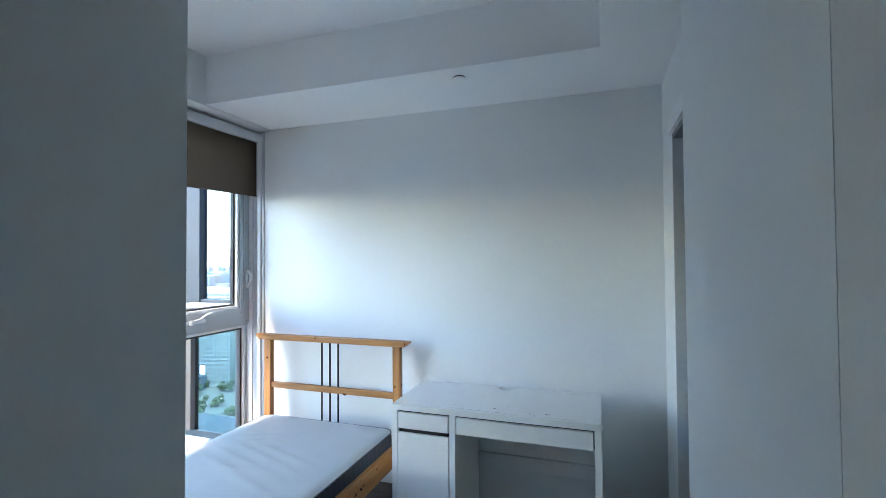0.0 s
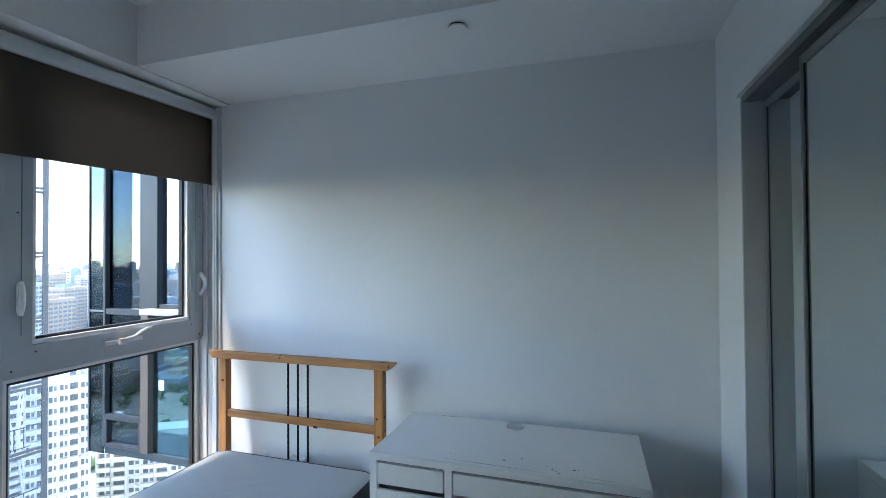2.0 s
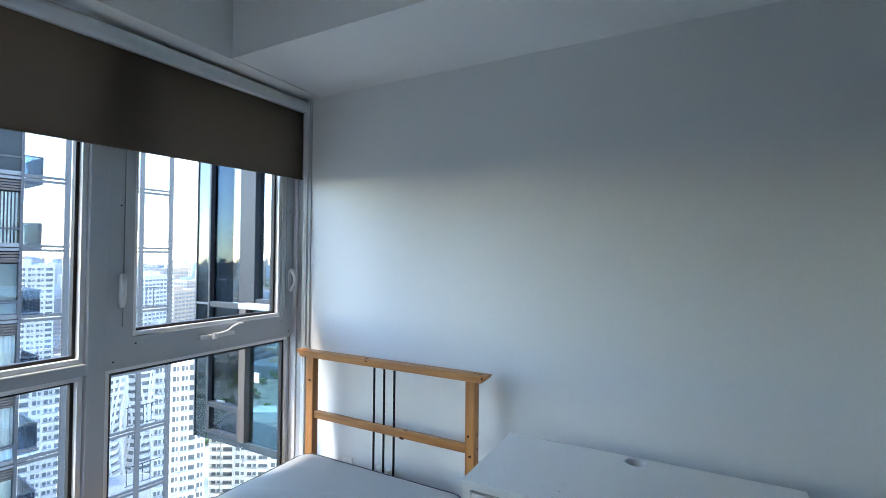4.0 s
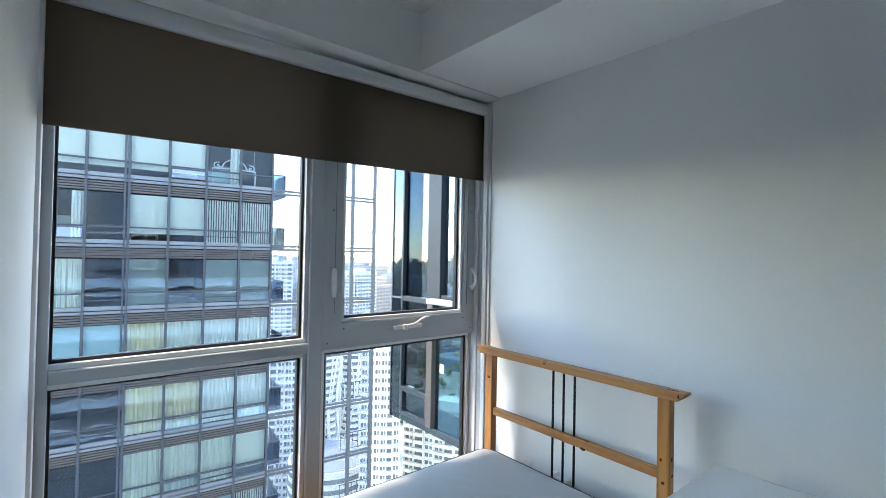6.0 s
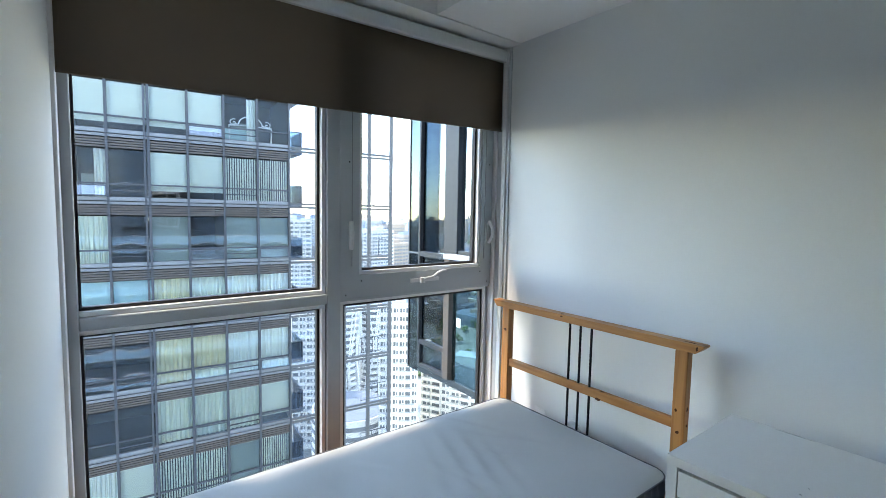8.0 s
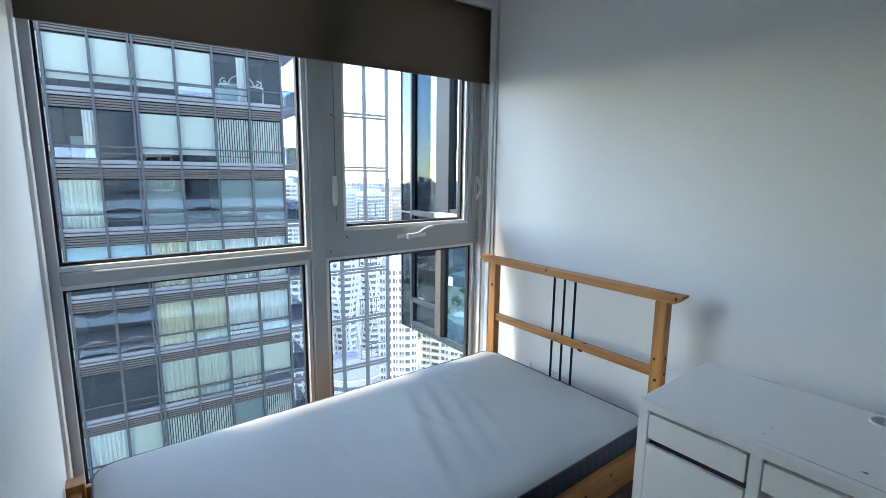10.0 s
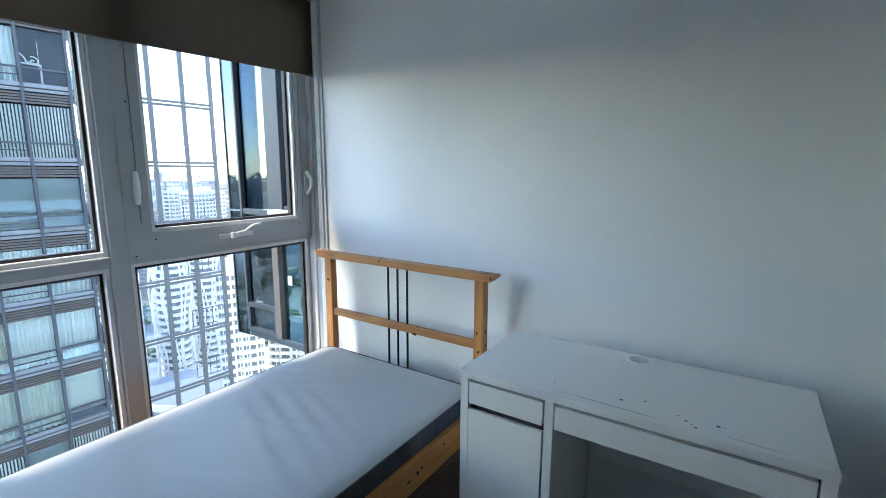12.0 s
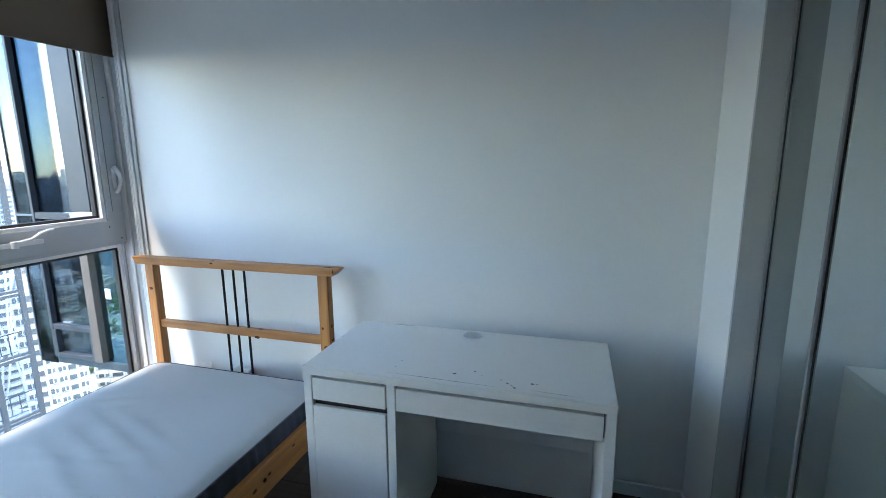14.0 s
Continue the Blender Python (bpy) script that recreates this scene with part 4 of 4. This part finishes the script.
# clear glass screen round the corner balconies
SCREEN = [0.0, 1.51, 2.98, 4.45, 5.81]
for y in SCREEN[1:]:
    part("screen_post", box((-0.08, y - 0.10, LEVELS[0]), (0.03, y + 0.10, TOP)), SCREEN_METAL, tower)
for z in LEVELS:
    for d in (-0.10, 0.07):
        ob = part("screen_rail", box((-0.07, 0.05, d - 0.06), (0.02, 5.71, d + 0.06)), SCREEN_METAL, tower)
        ob.location.z = z
    if z == LEVELS[-1]:
        continue
    for y in SCREEN[:-1]:
        piece("screen_pane", PANE_SCREEN, tower, (-0.03, y + 0.10, z)).visible_shadow = False
    ob = part("balcony_slab", box((-3.6, 0.001, -0.12), (-1.2, 1.0, 0.08)), SPANDREL, tower)
    ob.location.z = z
    bm = bmesh.new()
    add_box(bm, (-1.24, 0.02, 0.12), (-1.22, 0.98, 1.05))
    add_box(bm, (-3.6, 0.96, 0.12), (-1.24, 0.98, 1.05))
    ob = part("balcony_glass", bm, BALCONY_GLASS, tower)
    ob.location.z = z
    bm = bmesh.new()
    add_box(bm, (-1.26, 0.0, 1.05), (-1.20, 1.0, 1.10))
    add_box(bm, (-1.25, 0.95, 0.08), (-1.21, 0.99, 1.05))
    add_box(bm, (-3.6, 0.95, 1.05), (-1.26, 1.0, 1.10))
    ob = part("balcony_rail", bm, MULLION, tower)
    ob.location.z = z
    bm = bmesh.new()
    for k in range(7):
        add_box(bm, (-3.2 + 0.3 * k, 0.945, 0.12), (-3.17 + 0.3 * k, 0.955, 1.05))
    for k in range(4):
        add_box(bm, (-1.215, 0.1 + 0.25 * k, 0.12), (-1.205, 0.12 + 0.25 * k, 1.05))
    ob = part("balcony_bar", bm, MULLION, tower)
    ob.location.z = z
    bm = bmesh.new()
    for y in (4.2, 4.55, 4.9, 5.25):
        add_box(bm, (-0.5, y, 0.1), (-0.47, y + 0.03, 1.0))
    add_box(bm, (-0.5, 4.14, 0.98), (-0.46, 5.8, 1.02))
    add_box(bm, (-0.5, 4.14, 0.1), (-0.46, 5.5, 0.13))
    ob = part("balcony_rail", bm, MULLION, tower)
    ob.location.z = z

# ---- outside: the city ----
GROUND_Z = -96.0
WHITE_WALL = material("white_render", (0.56, 0.52, 0.45), 0.8, vary=0.06, scale=0.2, bump=0)
# windows lifted to grey, distance haze put into their colour
WINDOW_DARK = material("far_window", (0.10, 0.108, 0.112), 0.6, vary=0.3, scale=0.3, bump=0)
WINDOW_GREY = material("far_grey_window", (0.13, 0.145, 0.155), 0.6, vary=0.3, scale=0.3, bump=0)
ROOF = material("gravel_roof", (0.24, 0.24, 0.235), 0.9, vary=0.15, scale=0.5, bump=0)
LAND = material("city_ground", (0.25, 0.24, 0.20), 0.95, vary=0.5, scale=0.012, grain=0.15, bump=0)
bm = bmesh.new()
bmesh.ops.create_circle(bm, cap_ends=True, segments=96, radius=4900)
land = shape("ground", bm, LAND)
land.location.z = GROUND_Z
tagged(land, "hazy city ground far below the window", "ground", kind="structure")


def apartment_block(label, at, turn, width, depth, top, floors, bays, storey=2.8, balcony=1.3):
    """A slab block: wall, roof, mechanical penthouse, parapet bands and windows on the face that looks along -y."""
    b = thing("apartment_block", label, "building", (*at, top), turn)
    height = floors * storey
    part("wall", box((-width / 2, 0, -max(height, top - GROUND_Z)), (width / 2, depth, 0)), WHITE_WALL, b)
    part("roof", box((-width / 2 + 0.4, 0.4, 0.0), (width / 2 - 0.4, depth - 0.4, 0.12)), ROOF, b)
    bm = bmesh.new()
    for lo, hi in (((-width / 2, 0, 0), (width / 2, 0.3, 0.9)), ((-width / 2, depth - 0.3, 0), (width / 2, depth, 0.9)), ((-width / 2, 0.3, 0), (-width / 2 + 0.3, depth - 0.3, 0.9)), ((width / 2 - 0.3, 0.3, 0), (width / 2, depth - 0.3, 0.9))):
        add_box(bm, lo, hi)
    part("parapet", bm, WHITE_WALL, b)
    part("penthouse", box((-width * 0.22, depth * 0.3, 0.12), (width * 0.18, depth * 0.75, 4.0)), CONCRETE, b)
    part("roof_unit", box((width * 0.28, depth * 0.3, 0.12), (width * 0.36, depth * 0.5, 2.0)), CONCRETE, b)
    pw = width / bays
    brng = random.Random(int(width * 100 + bays))
    wide = box_mesh("window", (-pw * 0.40, -0.06, 0.95), (pw * 0.34, 0.05, 2.5), WINDOW_DARK)
    slim = box_mesh("window", (-pw * 0.36, -0.06, 1.0), (-pw * 0.02, 0.05, 2.35), WINDOW_DARK)
    slim2 = box_mesh("window", (pw * 0.10, -0.05, 1.1), (pw * 0.36, 0.05, 2.2), WINDOW_GREY)
    sm = box_mesh("window", (-0.05, -pw * 0.3, 0.9), (0.06, pw * 0.3, 2.35), WINDOW_GREY)
    bw = box_mesh("balcony", (-pw * 0.46, -balcony, -0.12), (pw * 0.46, -0.001, 0.92), WHITE_WALL)
    ac = box_mesh("cooling_unit", (-0.4, -balcony * 0.6, 0.15), (0.4, -0.08, 0.85), CONCRETE)
    bs = box_mesh("slab_band", (-width / 2 - 0.05, -0.45, -0.12), (width / 2 + 0.05, -0.001, 0.14), WHITE_WALL)
    fin = box_mesh("fin", (-0.14, -0.9, -height), (0.14, -0.001, 0.6), WHITE_WALL)
    for k in range(0, bays + 1, 2):
        piece("fin", fin, b, (-width / 2 + pw * k, 0, 0))
    for f in range(floors):
        z = -storey * (f + 1)
        piece("slab_band", bs, b, (0, 0, z))
        for k in range(bays):
            x = -width / 2 + pw * (k + 0.5)
            kind = (k * 5 + 1) % 3
            if kind == 0:
                piece("window", wide, b, (x, 0, z))
            else:
                piece("window", slim, b, (x, 0, z))
                piece("window", slim2, b, (x, 0, z))
            if kind != 2:
                piece("balcony", bw, b, (x, 0, z))
            elif brng.random() < 0.6:
                piece("cooling_unit", ac, b, (x + brng.uniform(-0.2, 0.2) * pw, 0, z))
        for k in range(2):
            piece("window", sm, b, (width / 2, depth * (0.3 + 0.4 * k), z))
    return b


def toward(angle, dist):
    """A place at that many degrees left of north and that far from the room."""
    return (-math.sin(radians(angle)) * dist, math.cos(radians(angle)) * dist)


apartment_block("white slab apartment block with stacked balconies below", toward(57.6, 150), 57, 12.5, 24, -29.5, 22, 6)
apartment_block("pale grey apartment block with balconies, lower down", toward(48.5, 170), 30, 40, 16, -58, 12, 10)
apartment_block("white slab apartment block far off over the trees", toward(71.0, 330), 70, 30, 16, -6, 22, 8, 3.0)
apartment_block("white slab apartment block far off over the trees", toward(63.2, 420), 66, 26, 16, -16, 18, 7, 3.0)


apartment_block("white apartment block with stacked balconies near the tower", toward(70.6, 190), 66, 22, 16, -38, 20, 8)
apartment_block("white apartment block with stacked balconies near the tower", toward(76.5, 215), 78, 20, 16, -52, 15, 7)


BALCONY_WHITE = material("balcony_white", (0.80, 0.75, 0.66), 0.8, vary=0.05, scale=0.3, bump=0)


def wavy_tower(label, at, radius, top, floors, phase, group):
    """A tower of white balcony rings whose outline swells and shrinks from floor to floor."""
    b = thing("wavy_tower", label, "building", (*at, top), 0, group)
    bm = bmesh.new()
    bmesh.ops.create_cone(bm, cap_ends=True, segments=20, radius1=radius * 0.80, radius2=radius * 0.80, depth=96, matrix=Matrix.Translation((0, 0, -48)))
    part("core", bm, WINDOW_GREY, b)
    part("roof", disc((0, 0, 0.4), radius * 0.7, 0.8, 20), ROOF, b)
    part("penthouse", disc((0, 0, 2.3), radius * 0.4, 3.0, 16), BALCONY_WHITE, b)
    for f in range(floors):
        r = [radius * (0.98 + 0.11 * math.sin(f * 0.42 + phase + 2 * math.cos(2 * a)) + 0.05 * math.cos(3 * a)) for a in [k * math.tau / 28 for k in range(28)]]
        pts = [(r[k] * math.cos(k * math.tau / 28), r[k] * math.sin(k * math.tau / 28)) for k in range(28)]
        ob = part("balcony_ring", prism(pts, "z", -0.15, 1.15), BALCONY_WHITE, b)
        ob.location.z = -3.0 * (f + 1)
    for k in range(9):
        for side in (-0.085, 0.085):
            a = k * math.tau / 9 + side
            rib = []
            for f in range(0, floors * 3, 2):
                t = a + (0.20 + side * 0.6) * math.sin(f * 0.12 + phase + k * 0.35)
                r = radius * (1.09 + 0.11 * math.sin(f * 0.14 + phase + 2 * math.cos(2 * t)) + 0.04 * math.cos(3 * t))
                rib.append((r * math.cos(t), r * math.sin(t), -f))
            part("rib", tube(rib, 0.36, 6), BALCONY_WHITE, b)


wavy_tower("white round apartment tower with curving balconies", toward(64.4, 215), 6.6, -33, 23, 0.0, "curving towers")
wavy_tower("white round apartment tower with curving balconies", toward(61.1, 225), 6.6, -34, 22, 1.6, "curving towers")

podium = thing("round_podium", "low white round podium under the curving towers", "building", (*toward(63.5, 178), -74))
part("wall", disc((0, 0, -11), 15, 22, 40), WHITE_WALL, podium)
part("roof", disc((0, 0, 0.1), 14.2, 0.2, 40), ROOF, podium)
for f in range(5):
    part("window_band", disc((0, 0, -3.0 - 3.6 * f), 15.1, 1.6, 40), WINDOW_DARK, podium)

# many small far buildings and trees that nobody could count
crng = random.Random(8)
# the pale walls stand in for haze over the far city
FAR_MATS = [material("far_haze_pale", (0.55, 0.50, 0.43), 0.85, vary=0.12, scale=0.05, grain=0.6, bump=0), material("far_tan", (0.30, 0.24, 0.19), 0.85, vary=0.15, scale=0.05, grain=0.6, bump=0), material("far_blue", (0.17, 0.21, 0.25), 0.5, vary=0.15, scale=0.05, grain=0.6, bump=0)]
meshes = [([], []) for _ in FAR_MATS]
bands = ([], [])


def raw_box(store, cx, cy, z0, z1, wx, wy, yaw):
    vs, fs = store
    i = len(vs)
    c, s = math.cos(yaw), math.sin(yaw)
    for z in (z0, z1):
        for a, b in ((-1, -1), (1, -1), (1, 1), (-1, 1)):
            vs.append((cx + c * a * wx - s * b * wy, cy + s * a * wx + c * b * wy, z))
    fs += [(i, i + 1, i + 2, i + 3), (i + 4, i + 5, i + 6, i + 7)] + [(i + k, i + (k + 1) % 4, i + 4 + (k + 1) % 4, i + 4 + k) for k in range(4)]


for _ in range(3600):
    ang, dist = crng.uniform(28, 150), 400 * (4700 / 400) ** crng.random() ** 0.8
    cx, cy = toward(ang, dist)
    tall = crng.random() < 0.2
    h = crng.uniform(35, 84) if tall else crng.uniform(6, 22)
    w1, w2 = (crng.uniform(9, 14), crng.uniform(9, 16)) if tall else (crng.uniform(7, 22), crng.uniform(7, 18))
    h = min(h, -GROUND_Z - 4)
    turn = crng.choice((15, 105)) + crng.uniform(-4, 4)
    yaw = radians(turn)
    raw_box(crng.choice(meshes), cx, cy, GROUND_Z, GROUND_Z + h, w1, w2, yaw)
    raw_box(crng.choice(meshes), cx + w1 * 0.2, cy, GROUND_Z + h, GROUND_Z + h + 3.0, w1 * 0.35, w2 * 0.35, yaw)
    if dist > 1400:
        continue
    c, s = math.cos(yaw), math.sin(yaw)
    for side in range(4):
        nx, ny = ((c, s), (-s, c), (-c, -s), (s, -c))[side]
        if nx * cx + ny * cy > 0:
            continue
        half, out = (w2, w1) if side % 2 == 0 else (w1, w2)
        cols_n = max(2, int(half * 2 / (3.4 if dist < 800 else 5)))
        for f in range(1, int(h / 3.2)):
            for k in range(cols_n):
                d = -half + 2 * half * (k + 0.5) / cols_n
                raw_box(bands, cx + nx * out - ny * d, cy + ny * out + nx * d, GROUND_Z + f * 3.2, GROUND_Z + f * 3.2 + 1.6, *((0.15, half / cols_n * 0.68)), math.atan2(ny, nx))
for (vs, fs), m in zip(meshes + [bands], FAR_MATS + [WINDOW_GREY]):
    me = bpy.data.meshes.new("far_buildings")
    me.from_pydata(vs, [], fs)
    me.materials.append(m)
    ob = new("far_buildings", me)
    tagged(ob, "many small far city buildings, haze put into pale colours", "buildings", kind="stuff")

LEAF = material("far_leaves", (0.085, 0.12, 0.05), 0.9, vary=0.4, scale=0.15, grain=1.5, bump=0)
vs, fs = [], []
clump = bmesh.new()
bmesh.ops.create_icosphere(clump, subdivisions=1, radius=1.0)
base_v, base_f = [v.co.copy() for v in clump.verts], [[v.index for v in f.verts] for f in clump.faces]
clump.free()
for _ in range(3400):
    ang, dist = crng.uniform(28, 150), 260 * (4000 / 260) ** crng.random() ** 0.8
    cx, cy = toward(ang, dist)
    for _k in range(7 if dist < 700 else 1):
        spread = 3.0 if dist < 700 else 0.0
        px, py, pz = cx + crng.uniform(-spread, spread), cy + crng.uniform(-spread, spread), crng.uniform(0.0, 4.0) if spread else 0.0
        r = crng.uniform(1.2, 2.6) if spread else crng.uniform(4, 9)
        i = len(vs)
        for v in base_v:
            k = crng.uniform(0.6, 1.25)
            vs.append((px + v.x * r * k, py + v.y * r * k, GROUND_Z + pz + r * 0.9 + v.z * r * 0.8 * k))
        fs += [[i + a for a in f] for f in base_f]
me = bpy.data.meshes.new("far_trees")
me.from_pydata(vs, [], fs)
me.materials.append(LEAF)
tagged(new("far_trees", me), "green treetops scattered between far buildings", "trees", kind="stuff")

# ---- floor planks ----
floor_ob = bpy.data.objects["floor"]
plank_rng = random.Random(3)
y = -1.30
while y < FAR - 0.05:
    x = -2.36 - plank_rng.uniform(0, 1.1)
    while x < 1.2:
        x0, x1 = max(x, -2.36), min(x + 1.2, 1.2)
        y1 = min(y + 0.19, FAR)
        if x1 - x0 > 0.02:
            part("plank", box((x0 + 0.0008, y + 0.0008, -0.0135), (x1 - 0.0008, y1 - 0.0008, 0.0), 0.0015, 1), LAMINATE, floor_ob)
        x += 1.2
    y += 0.19
